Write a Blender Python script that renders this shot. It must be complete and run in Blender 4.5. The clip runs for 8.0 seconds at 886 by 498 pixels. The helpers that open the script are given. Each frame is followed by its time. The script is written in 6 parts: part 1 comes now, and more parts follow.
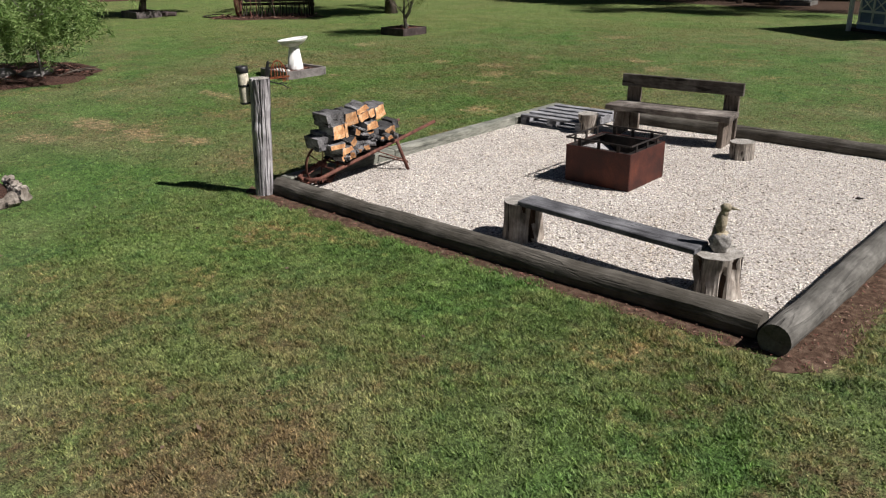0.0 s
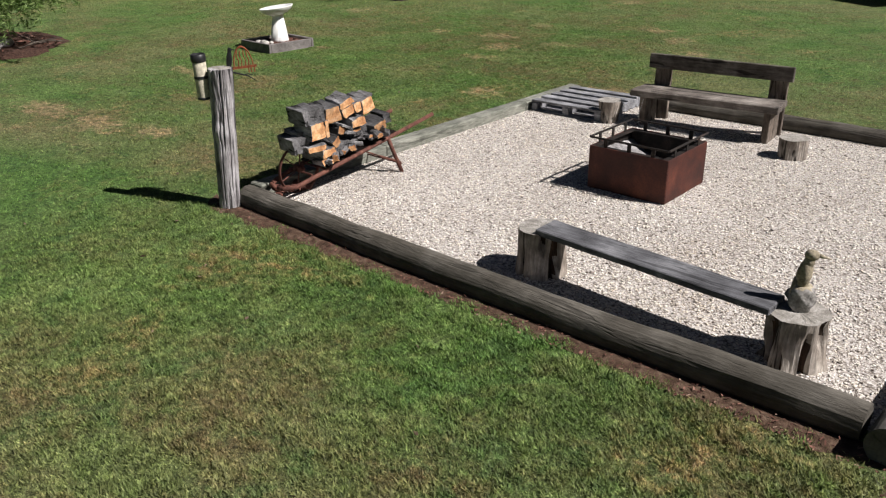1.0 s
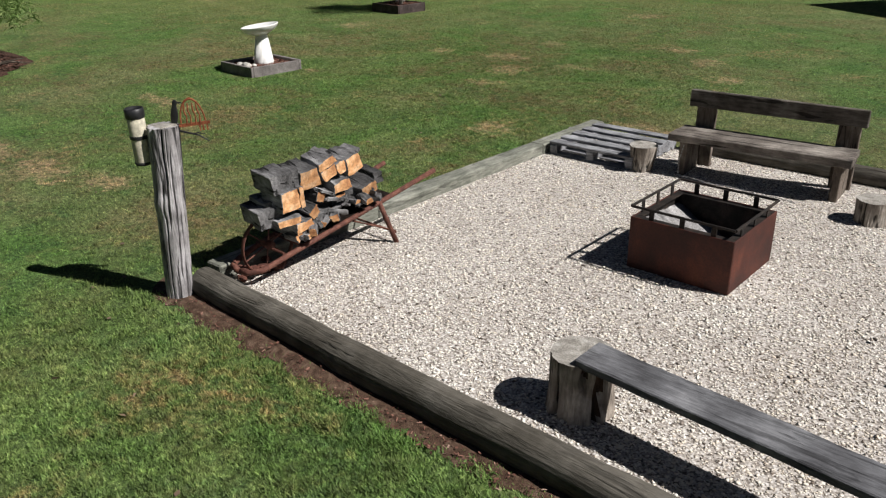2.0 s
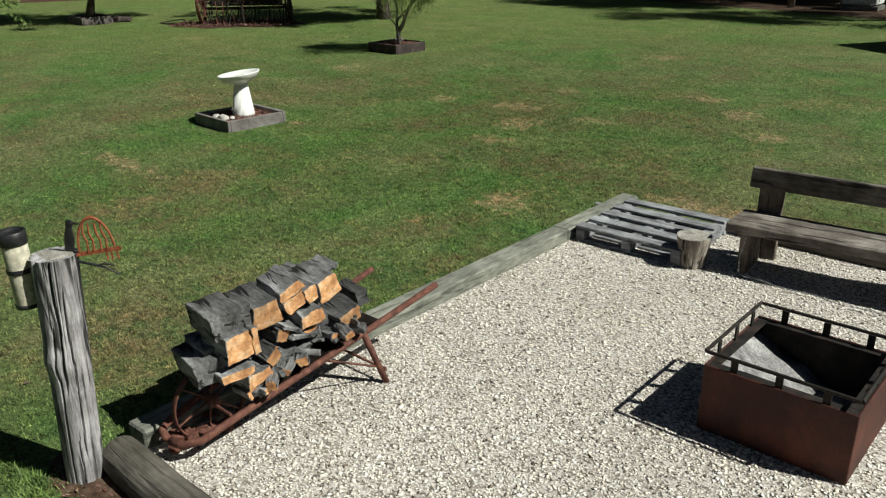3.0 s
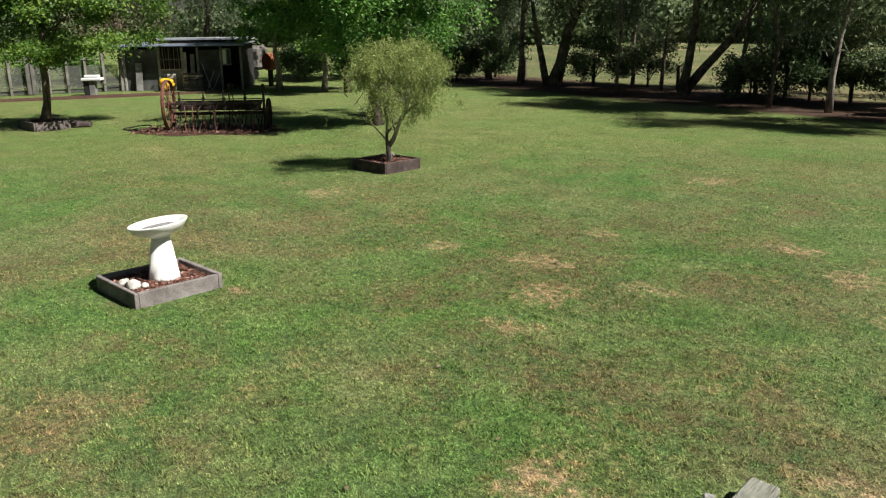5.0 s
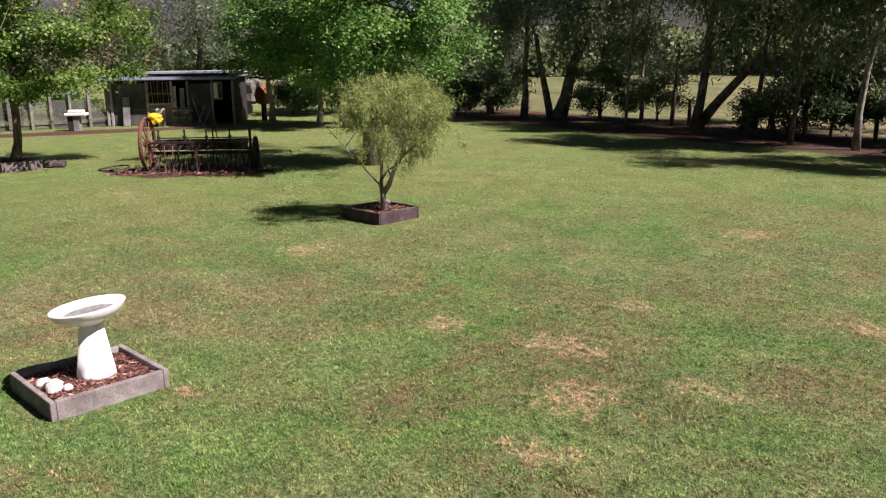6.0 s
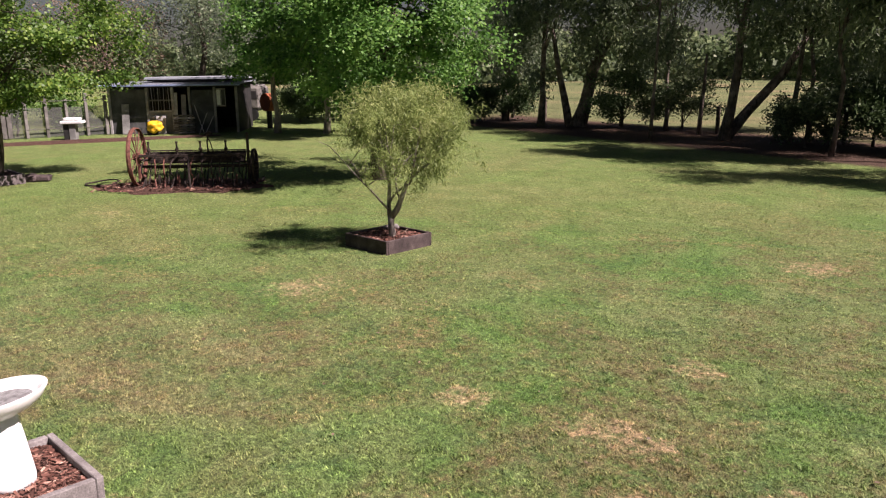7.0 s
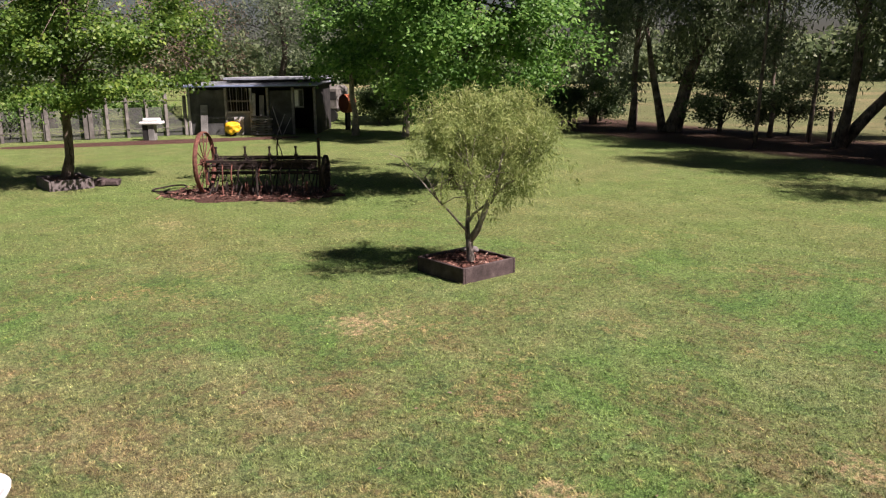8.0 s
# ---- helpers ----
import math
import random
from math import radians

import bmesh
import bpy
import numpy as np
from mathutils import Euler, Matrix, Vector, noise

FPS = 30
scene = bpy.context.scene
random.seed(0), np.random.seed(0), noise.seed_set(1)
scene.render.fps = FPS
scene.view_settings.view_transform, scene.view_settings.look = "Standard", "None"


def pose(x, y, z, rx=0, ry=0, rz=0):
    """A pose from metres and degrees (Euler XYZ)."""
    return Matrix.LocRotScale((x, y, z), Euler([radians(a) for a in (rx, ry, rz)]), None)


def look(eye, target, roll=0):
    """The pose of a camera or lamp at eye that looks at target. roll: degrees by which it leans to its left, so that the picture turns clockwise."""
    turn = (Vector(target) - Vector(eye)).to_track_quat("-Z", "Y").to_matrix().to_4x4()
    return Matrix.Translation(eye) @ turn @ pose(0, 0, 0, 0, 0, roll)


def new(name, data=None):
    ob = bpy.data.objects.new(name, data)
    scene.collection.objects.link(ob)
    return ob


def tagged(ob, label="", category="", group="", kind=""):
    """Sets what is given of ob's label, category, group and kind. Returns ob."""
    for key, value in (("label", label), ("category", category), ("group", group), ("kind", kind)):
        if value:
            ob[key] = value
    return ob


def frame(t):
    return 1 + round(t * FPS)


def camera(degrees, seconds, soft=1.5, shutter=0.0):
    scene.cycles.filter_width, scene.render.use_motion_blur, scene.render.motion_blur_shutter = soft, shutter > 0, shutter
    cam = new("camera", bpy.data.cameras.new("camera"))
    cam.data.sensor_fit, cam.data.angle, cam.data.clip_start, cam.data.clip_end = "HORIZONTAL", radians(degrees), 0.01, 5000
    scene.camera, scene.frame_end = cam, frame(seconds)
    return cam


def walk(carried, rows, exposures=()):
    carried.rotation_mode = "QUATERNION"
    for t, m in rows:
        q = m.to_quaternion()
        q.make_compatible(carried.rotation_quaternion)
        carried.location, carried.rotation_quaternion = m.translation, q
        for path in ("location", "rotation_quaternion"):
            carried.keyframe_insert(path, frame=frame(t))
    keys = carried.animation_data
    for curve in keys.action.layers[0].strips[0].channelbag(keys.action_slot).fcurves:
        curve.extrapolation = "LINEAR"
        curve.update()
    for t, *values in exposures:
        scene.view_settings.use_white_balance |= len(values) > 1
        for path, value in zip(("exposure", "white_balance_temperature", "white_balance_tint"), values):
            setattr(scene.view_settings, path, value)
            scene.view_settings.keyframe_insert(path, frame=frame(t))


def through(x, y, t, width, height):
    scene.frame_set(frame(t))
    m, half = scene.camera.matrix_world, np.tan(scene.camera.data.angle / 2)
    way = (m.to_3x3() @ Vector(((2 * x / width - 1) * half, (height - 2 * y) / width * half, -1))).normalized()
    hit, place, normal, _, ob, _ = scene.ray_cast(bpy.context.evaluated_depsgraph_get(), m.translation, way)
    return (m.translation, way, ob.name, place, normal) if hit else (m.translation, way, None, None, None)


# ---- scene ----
cam = camera(57.8, 8.0, soft=1.2)
EXPOSURES = [(0.0, 0.50, 6280, 14), (1.2, 0.48, 6280, 14), (2.5, 0.32, 6230, 7), (3.0, 0.32, 6300, 1), (3.5, 0.46, 6400, -7), (4.0, 0.49, 6490, -12), (4.3, 0.66, 6530, -10), (5.0, 1.01, 6520, 10),
             (6.4, 1.29, 6570, 33), (8.0, 1.30, 6700, 29)]
METRES, EYE, TILT, LEAN, TURN = 13.852, 2.61, -1.36, 0.75, 41.8
ROWS = [
    (0.0, 0.0, 0.0, 0.0, -0.04, -19.72, 0.11),
    (0.5, -0.0001, 0.0533, 0.0023, -0.04, -21.33, 0.11),
    (1.0, 0.0003, 0.1104, 0.0046, -0.04, -22.55, 0.11),
    (2.5, -0.0036, 0.2943, 0.0127, -0.03, -21.73, 0.06),
    (3.0, -0.0044, 0.3583, 0.0154, -0.04, -20.39, 0.0),
    (3.5, -0.0044, 0.4241, 0.0175, -0.04, -18.99, -0.09),
    (4.0, -0.004, 0.4908, 0.0204, -0.04, -17.48, -0.13),
    (4.5, -0.003, 0.5576, 0.0232, -0.03, -15.86, -0.16),
    (5.0, -0.0029, 0.6256, 0.0253, -0.04, -14.19, -0.18),
    (6.5, -0.0065, 0.8215, 0.0331, -0.02, -11.71, -0.07),
    (7.0, -0.0099, 0.8853, 0.0355, 0.75, -11.76, -0.08),
    (7.5, -0.0156, 0.9483, 0.037, 3.89, -11.8, -0.18),
    (8.0, -0.0183, 0.9987, 0.0397, 6.5, -11.8, -0.24),
]
walk(cam, [(t, pose(0, 0, EYE, TILT, LEAN, TURN) @ pose(METRES * x, METRES * y, METRES * z, 90 + pitch, roll, yaw)) for t, x, y, z, yaw, pitch, roll in ROWS],
     exposures=EXPOSURES)

# ---- light ----
SUN = Vector((0.95, 0.33, 1.07)).normalized()
world = bpy.data.worlds.new("world")
scene.world = world
world.use_nodes = True
sky = world.node_tree.nodes.new("ShaderNodeTexSky")
sky.sky_type, sky.sun_disc = "NISHITA", False
sky.sun_elevation, sky.sun_rotation = math.asin(SUN.z), math.atan2(SUN.x, SUN.y)
world.node_tree.links.new(sky.outputs[0], world.node_tree.nodes["Background"].inputs[0])
world.node_tree.nodes["Background"].inputs[1].default_value = 0.0125
sun = new("sun", bpy.data.lights.new("sun", "SUN"))
sun.data.energy, sun.data.angle, sun.data.color = 5.0, radians(0.5), (1.0, 0.95, 0.87)
sun.matrix_world = look(SUN * 60, (0, 0, 0))


# ---- materials ----
class Nodes:
    """Short hand for building a node tree."""

    def __init__(self, name):
        self.m = bpy.data.materials.new(name)
        self.m.use_nodes = True
        self.t = self.m.node_tree
        self.t.nodes.clear()

    def n(self, kind):
        return self.t.nodes.new(kind)

    def put(self, socket, v):
        if isinstance(v, bpy.types.NodeSocket):
            self.t.links.new(v, socket)
        elif isinstance(v, (tuple, list)) and len(v) == 3 and socket.type == "RGBA":
            socket.default_value = (*v, 1)
        else:
            socket.default_value = v

    def coords(self, scale=(1, 1, 1), where="Object"):
        tc = self.n("ShaderNodeTexCoord")
        mp = self.n("ShaderNodeMapping")
        self.put(mp.inputs["Vector"], tc.outputs[where])
        mp.inputs["Scale"].default_value = scale
        return mp.outputs[0]

    def noise(self, vec, scale, detail=4, rough=0.55, distortion=0.0):
        nn = self.n("ShaderNodeTexNoise")
        self.put(nn.inputs["Vector"], vec)
        for key, v in (("Scale", scale), ("Detail", detail), ("Roughness", rough), ("Distortion", distortion)):
            nn.inputs[key].default_value = v
        return nn.outputs["Fac"]

    def ramp(self, fac, *stops):
        rr = self.n("ShaderNodeValToRGB")
        self.put(rr.inputs[0], fac)
        el = rr.color_ramp.elements
        while len(el) < len(stops):
            el.new(0.5)
        for e, (p, c) in zip(el, stops):
            e.position, e.color = p, (*(c if isinstance(c, tuple) else (c, c, c)), 1)
        return rr.outputs[0]

    def mix(self, fac, a, b, blend="MIX"):
        mx = self.n("ShaderNodeMix")
        mx.data_type, mx.blend_type = "RGBA", blend
        for socket, v in zip((mx.inputs[0], mx.inputs[6], mx.inputs[7]), (fac, a, b)):
            self.put(socket, v)
        return mx.outputs[2]

    def math(self, op, *args):
        mm = self.n("ShaderNodeMath")
        mm.operation = op
        for socket, v in zip(mm.inputs, args):
            self.put(socket, v)
        return mm.outputs[0]

    def bump(self, height, strength, distance=0.01):
        bb = self.n("ShaderNodeBump")
        self.put(bb.inputs["Height"], height)
        bb.inputs["Strength"].default_value, bb.inputs["Distance"].default_value = strength, distance
        return bb.outputs[0]

    def done(self, color, rough=0.8, metal=0.0, normal=None, spec=0.3, through=0.0, see=None):
        p = self.n("ShaderNodeBsdfPrincipled")
        self.put(p.inputs["Base Color"], color)
        self.put(p.inputs["Roughness"], rough)
        self.put(p.inputs["Metallic"], metal)
        p.inputs["Specular IOR Level"].default_value = spec
        if normal is not None:
            self.put(p.inputs["Normal"], normal)
        shader = p.outputs[0]
        if through:
            tr = self.n("ShaderNodeBsdfTranslucent")
            self.put(tr.inputs[0], color)
            ms = self.n("ShaderNodeMixShader")
            ms.inputs[0].default_value = through
            self.t.links.new(shader, ms.inputs[1])
            self.t.links.new(tr.outputs[0], ms.inputs[2])
            shader = ms.outputs[0]
        if see is not None:
            tp = self.n("ShaderNodeBsdfTransparent")
            ms = self.n("ShaderNodeMixShader")
            self.put(ms.inputs[0], see)
            self.t.links.new(shader, ms.inputs[1])
            self.t.links.new(tp.outputs[0], ms.inputs[2])
            shader = ms.outputs[0]
        out = self.n("ShaderNodeOutputMaterial")
        self.t.links.new(shader, out.inputs[0])
        return self.m


def surface(name, dark, mid, light, scale=6.0, fine=60.0, stretch=(1, 1, 1), rough=0.8, bump=0.5, depth=0.006, metal=0.0, spec=0.3, vary=0.0):
    """A worn surface: three tones at a large scale, fine grain over it, and relief."""
    k = Nodes(name)
    v = k.coords(stretch)
    big = k.noise(v, scale, 5, 0.6, 0.3)
    small = k.noise(v, fine, 4, 0.65)
    c = k.ramp(big, (0.3, dark), (0.5, mid), (0.72, light))
    c = k.mix(0.75, c, k.ramp(small, (0.3, 0.45), (0.7, 1.35)), "MULTIPLY")
    if vary:
        info = k.n("ShaderNodeObjectInfo")
        c = k.mix(1.0, c, k.ramp(info.outputs["Random"], (0.0, 1 - vary), (1.0, 1 + vary)), "MULTIPLY")
    h = k.math("ADD", small, k.math("MULTIPLY", big, 0.7))
    r = k.math("ADD", rough - 0.08, k.math("MULTIPLY", small, 0.16))
    return k.done(c, r, metal, k.bump(h, bump, depth), spec)


def wood(name, axis, dark, mid, light, rough=0.85, bump=0.8, vary=0.15, crackle=0.8, streak=0.8, pull=0.14):
    """Weathered timber with the grain along one axis (0, 1 or 2), with checks and stains."""
    k = Nodes(name)
    st = [1.0, 1.0, 1.0]
    st[axis] = pull
    v = k.coords(tuple(st))
    flat = k.coords()
    grain = k.noise(v, 45, 5, 0.65, 0.4)
    crack = k.noise(v, 14, 3, 0.5, 0.8)
    stain = k.noise(flat, 3.5, 5, 0.6)
    c = k.ramp(stain, (0.3, dark), (0.5, mid), (0.7, light))
    c = k.mix(streak, c, k.ramp(grain, (0.3, 0.4), (0.7, 1.4)), "MULTIPLY")
    lines = k.ramp(crack, (0.36, 0.12), (0.42, 1.0))
    c = k.mix(crackle, c, lines, "MULTIPLY")
    info = k.n("ShaderNodeObjectInfo")
    c = k.mix(1.0, c, k.ramp(info.outputs["Random"], (0.0, 1 - vary), (1.0, 1 + vary)), "MULTIPLY")
    h = k.math("ADD", grain, k.math("MULTIPLY", lines, 0.8))
    return k.done(c, rough, 0.0, k.bump(h, bump, 0.008), 0.25)


def foliage(name, a, b, c, through=0.35, rough=0.5):
    """Leaves: each island its own tone, with a slow drift through the crown."""
    k = Nodes(name)
    g = k.n("ShaderNodeNewGeometry")
    drift = k.ramp(k.noise(k.coords(), 1.5, 4, 0.6), (0.32, 0.0), (0.68, 1.0))
    f = k.math("ADD", k.math("MULTIPLY", g.outputs["Random Per Island"], 0.55), k.math("MULTIPLY", drift, 0.45))
    col = k.ramp(f, (0.1, a), (0.5, b), (0.95, c))
    return k.done(col, rough, 0.0, None, 0.35, through)


def turf(name, blades):
    """Mown lawn: greens with dry and bare patches, leaf litter under the far trees and paler pasture past the fence."""
    k = Nodes(name)
    v = k.coords()
    big = k.noise(v, 0.28, 4, 0.6, 0.4)
    mid = k.noise(v, 1.3, 5, 0.65, 0.3)
    fine = k.noise(v, 9.0, 5, 0.7)
    tiny = k.noise(v, 70.0, 3, 0.7)
    green = k.ramp(mid, (0.28, (0.068, 0.140, 0.034)), (0.5, (0.102, 0.186, 0.049)), (0.72, (0.160, 0.234, 0.078)))
    olive = k.ramp(mid, (0.28, (0.128, 0.154, 0.060)), (0.72, (0.245, 0.225, 0.120)))
    xyz = k.n("ShaderNodeSeparateXYZ")
    k.put(xyz.inputs[0], v)
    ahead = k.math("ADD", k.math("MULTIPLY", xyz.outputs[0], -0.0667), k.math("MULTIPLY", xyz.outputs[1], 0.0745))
    worn = k.ramp(ahead, (0.42, 1.0), (0.70, 0.30), (0.92, 0.30), (1.0, 0.72))
    c = k.mix(k.math("MULTIPLY", k.ramp(big, (0.42, 0.0), (0.62, 1.0)), worn), green, olive)
    # dry, nearly bare spots
    spot = k.math("MULTIPLY", k.ramp(k.noise(v, 0.75, 6, 0.68, 0.5), (0.53, 0.0), (0.66, 1.0)), k.ramp(fine, (0.42, 0.0), (0.60, 1.0)))
    c = k.mix(k.math("MULTIPLY", spot, 0.75), c, (0.29, 0.185, 0.10))
    thatch = k.math("MULTIPLY", k.ramp(k.noise(v, 0.55, 5, 0.7, 0.8), (0.45, 0.0), (0.60, 1.0)), k.ramp(k.noise(v, 5.0, 5, 0.75), (0.38, 0.0), (0.58, 1.0)))
    c = k.mix(k.math("MULTIPLY", thatch, worn), c, (0.165, 0.122, 0.066))
    wob = k.math("MULTIPLY", k.math("SUBTRACT", k.noise(v, 3.4, 6, 0.8), 0.5), 1.6)
    # darker clover among the grass
    clover = k.math("MULTIPLY", k.ramp(k.noise(v, 1.7, 5, 0.7, 0.6), (0.52, 0.0), (0.60, 1.0)), k.ramp(k.noise(v, 7.0, 4, 0.7), (0.40, 0.0), (0.56, 1.0)))
    c = k.mix(k.math("MULTIPLY", clover, 0.6), c, (0.066, 0.132, 0.044))
    # thin, brownish sward, then the dry spots
    for spots, tone, most in ((THIN, (0.150, 0.112, 0.062), 0.62), (DRY, (0.39, 0.275, 0.165), 0.80)):
        for px_, py_, rx_, ry_ in spots:
            dx = k.math("DIVIDE", k.math("SUBTRACT", xyz.outputs[0], px_), rx_)
            dy = k.math("DIVIDE", k.math("SUBTRACT", xyz.outputs[1], py_), ry_)
            d = k.math("ADD", k.math("ADD", k.math("MULTIPLY", dx, dx), k.math("MULTIPLY", dy, dy)), k.math("MULTIPLY", wob, 4.5))
            c = k.mix(k.math("MULTIPLY", k.ramp(d, (0.0, most), (1.4, 0.0)), k.ramp(fine, (0.38, 0.1), (0.58, 1.0))), c, tone)
    # yellower green blended in further along the lawn, its edge broken by noise
    far_lime = k.ramp(k.math("ADD", k.math("MULTIPLY", ahead, 0.333), k.math("MULTIPLY", k.math("SUBTRACT", big, 0.5), 0.5)), (0.72, 0.0), (0.95, 0.55))
    c = k.mix(far_lime, c, k.ramp(mid, (0.28, (0.115, 0.168, 0.042)), (0.72, (0.195, 0.245, 0.078))))
    if not blades:
        u = k.math("ADD", k.math("MULTIPLY", xyz.outputs[0], 0.252), k.math("MULTIPLY", xyz.outputs[1], 0.968))
        u = k.math("ADD", u, k.math("MULTIPLY", wob, 0.8))
        litter = k.ramp(k.noise(v, 14, 5, 0.75), (0.35, (0.028, 0.018, 0.013)), (0.55, (0.085, 0.052, 0.036)), (0.75, (0.22, 0.16, 0.12)))
        c = k.mix(k.math("MULTIPLY", k.ramp(k.math("SUBTRACT", u, 27.2), (0.0, 0.0), (0.6, 1.0)), k.ramp(k.math("ADD", k.math("MULTIPLY", xyz.outputs[0], 0.1), 3.9), (0.0, 0.0), (0.5, 1.0))), c, litter)
        pasture = k.ramp(k.noise(v, 0.09, 5, 0.65), (0.32, (0.080, 0.108, 0.042)), (0.5, (0.135, 0.148, 0.064)), (0.68, (0.24, 0.19, 0.105)))
        c = k.mix(k.ramp(k.math("SUBTRACT", u, 33.0), (0.0, 0.0), (0.9, 1.0)), c, pasture)
    c = k.mix(0.9, c, k.ramp(fine, (0.28, 0.6), (0.72, 1.35)), "MULTIPLY")
    c = k.mix(0.7, c, k.ramp(k.noise(v, 30.0, 4, 0.7), (0.34, 0.30), (0.66, 1.62)), "MULTIPLY")
    c = k.mix(0.45, c, k.ramp(k.noise(v, 17.0, 3, 0.6), (0.36, 0.5), (0.64, 1.62)), "MULTIPLY")
    if blades:
        g = k.n("ShaderNodeNewGeometry")
        c = k.mix(1.0, c, k.ramp(g.outputs["Random Per Island"], (0.0, (0.74, 0.76, 0.62)), (0.6, (1.35, 1.35, 1.18)), (0.93, (1.72, 1.62, 1.52)), (1.0, (2.1, 1.85, 1.75))), "MULTIPLY")
        return k.done(c, 0.6, 0.0, None, 0.25, 0.3)
    c = k.mix(0.95, c, k.ramp(tiny, (0.3, 0.22), (0.7, 1.42)), "MULTIPLY")
    h = k.math("ADD", tiny, k.math("MULTIPLY", fine, 1.5))
    return k.done(c, 0.9, 0.0, k.bump(h, 0.9, 0.03), 0.15)


# dry patches of the lawn: x, y and half widths
DRY = [(-11.04, 5.66, 0.7, 0.35), (-12.4, 5.57, 0.7, 0.3), (-12.1, 4.6, 0.5, 0.3), (-10.1, 5.95, 0.4, 0.25), (-12.9, 8.3, 1.0, 0.22), (-11.2, 14.12, 0.5, 0.3), (-10.42, 13.12, 0.4, 0.45),
       (-12.5, 13.9, 0.3, 0.3), (-8.3, 10.1, 0.4, 0.35), (-8.1, 15.8, 0.35, 0.4), (-10.1, 12.2, 0.42, 0.22), (-16.45, 15.2, 0.45, 0.6), (-6.4, 11.25, 0.9, 0.28), (-7.2, 14.6, 0.45, 0.3),
       (-9.0, 16.6, 0.4, 0.3), (-11.8, 20.3, 0.5, 0.5), (-11.3, 15.8, 0.3, 0.25), (-23.6, 16.0, 0.7, 0.3), (-13.02, 11.1, 0.22, 0.10), (-9.62, 14.0, 0.4, 0.2)]
THIN = [(-3.6, 1.85, 0.9, 0.55), (-4.6, 3.5, 0.75, 0.3), (-5.3, 2.1, 0.6, 0.5), (-8.6, 11.5, 1.3, 0.6), (-11.4, 12.2, 0.6, 0.5), (-10.6, 13.5, 1.3, 0.9), (-9.2, 14.6, 0.9, 0.6), (-13.1, 11.05, 0.3, 0.16), (-12.4, 15.6, 0.9, 0.6)]
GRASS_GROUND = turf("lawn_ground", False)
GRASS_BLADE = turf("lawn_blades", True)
SOIL = surface("bare_soil", (0.044, 0.027, 0.018), (0.090, 0.056, 0.039), (0.18, 0.125, 0.09), 14, 110, rough=0.95, bump=0.8, depth=0.012, spec=0.1)
MULCH = surface("bark_mulch", (0.030, 0.016, 0.012), (0.075, 0.038, 0.028), (0.17, 0.10, 0.075), 28, 120, rough=0.9, bump=1.0, depth=0.03, spec=0.2)
k = Nodes("gravel_bed")
v_ = k.coords()
cells = k.n("ShaderNodeTexVoronoi")
k.put(cells.inputs["Vector"], v_)
cells.inputs["Scale"].default_value = 75
sep = k.n("ShaderNodeSeparateColor")
k.put(sep.inputs[0], cells.outputs["Color"])
c = k.ramp(sep.outputs[0], (0.0, (0.11, 0.092, 0.08)), (0.25, (0.34, 0.305, 0.275)), (0.7, (0.55, 0.515, 0.485)), (1.0, (0.68, 0.655, 0.635)))
# cell edges darkened in the colour, as the shade between stones
c = k.mix(0.6, c, k.ramp(cells.outputs["Distance"], (0.35, 1.0), (0.8, 0.35)), "MULTIPLY")
c = k.mix(0.5, c, k.ramp(k.noise(v_, 1.1, 4), (0.3, (0.82, 0.78, 0.74)), (0.7, (1.1, 1.09, 1.07))), "MULTIPLY")
GRAVEL_BED = k.done(c, 0.95, 0, k.bump(cells.outputs["Distance"], -0.8, 0.012), 0.15)
k = Nodes("gravel_stone")
g = k.n("ShaderNodeNewGeometry")
c = k.ramp(g.outputs["Random Per Island"], (0.0, (0.085, 0.070, 0.060)), (0.06, (0.21, 0.175, 0.15)), (0.11, (0.54, 0.50, 0.445)), (0.30, (0.75, 0.72, 0.655)), (0.62, (0.83, 0.81, 0.755)), (0.84, (0.75, 0.67, 0.57)), (1.0, (0.84, 0.825, 0.80)))
c = k.mix(0.5, c, k.ramp(k.noise(k.coords(), 1.1, 4), (0.3, (0.82, 0.78, 0.74)), (0.7, (1.1, 1.09, 1.07))), "MULTIPLY")
c = k.mix(k.ramp(k.noise(k.coords(), 0.55, 5, 0.7, 0.6), (0.50, 0.0), (0.70, 0.6)), c, (0.74, 0.66, 0.57), "MULTIPLY")
GRAVEL = k.done(c, 0.85, 0, k.bump(k.noise(k.coords(), 200, 2), 0.4, 0.003), 0.2)
GREY = ((0.060, 0.058, 0.056), (0.108, 0.106, 0.104), (0.19, 0.187, 0.183))
POST_WOOD = wood("weathered_post", 2, (0.17, 0.157, 0.158), (0.37, 0.353, 0.36), (0.64, 0.626, 0.642), bump=1.0, crackle=1.0, streak=1.0, pull=0.09)
LOG_X = wood("treated_log_x", 0, (0.060, 0.053, 0.042), (0.098, 0.089, 0.074), (0.155, 0.142, 0.122), crackle=0.35, streak=0.5)
LOG_Y = wood("treated_log_y", 1, (0.062, 0.058, 0.051), (0.105, 0.100, 0.090), (0.165, 0.158, 0.143), crackle=0.35, streak=0.5)
SLEEPER_Y = wood("green_sleeper_y", 1, (0.13, 0.135, 0.112), (0.21, 0.214, 0.180), (0.31, 0.31, 0.268), crackle=0.4)
PLANK_X = wood("grey_plank_x", 0, (0.070, 0.070, 0.076), (0.125, 0.126, 0.136), (0.22, 0.222, 0.235), crackle=0.5)
PALLET_X = wood("pallet_slat_x", 0, (0.13, 0.130, 0.138), (0.225, 0.228, 0.242), (0.36, 0.365, 0.385), crackle=0.5)
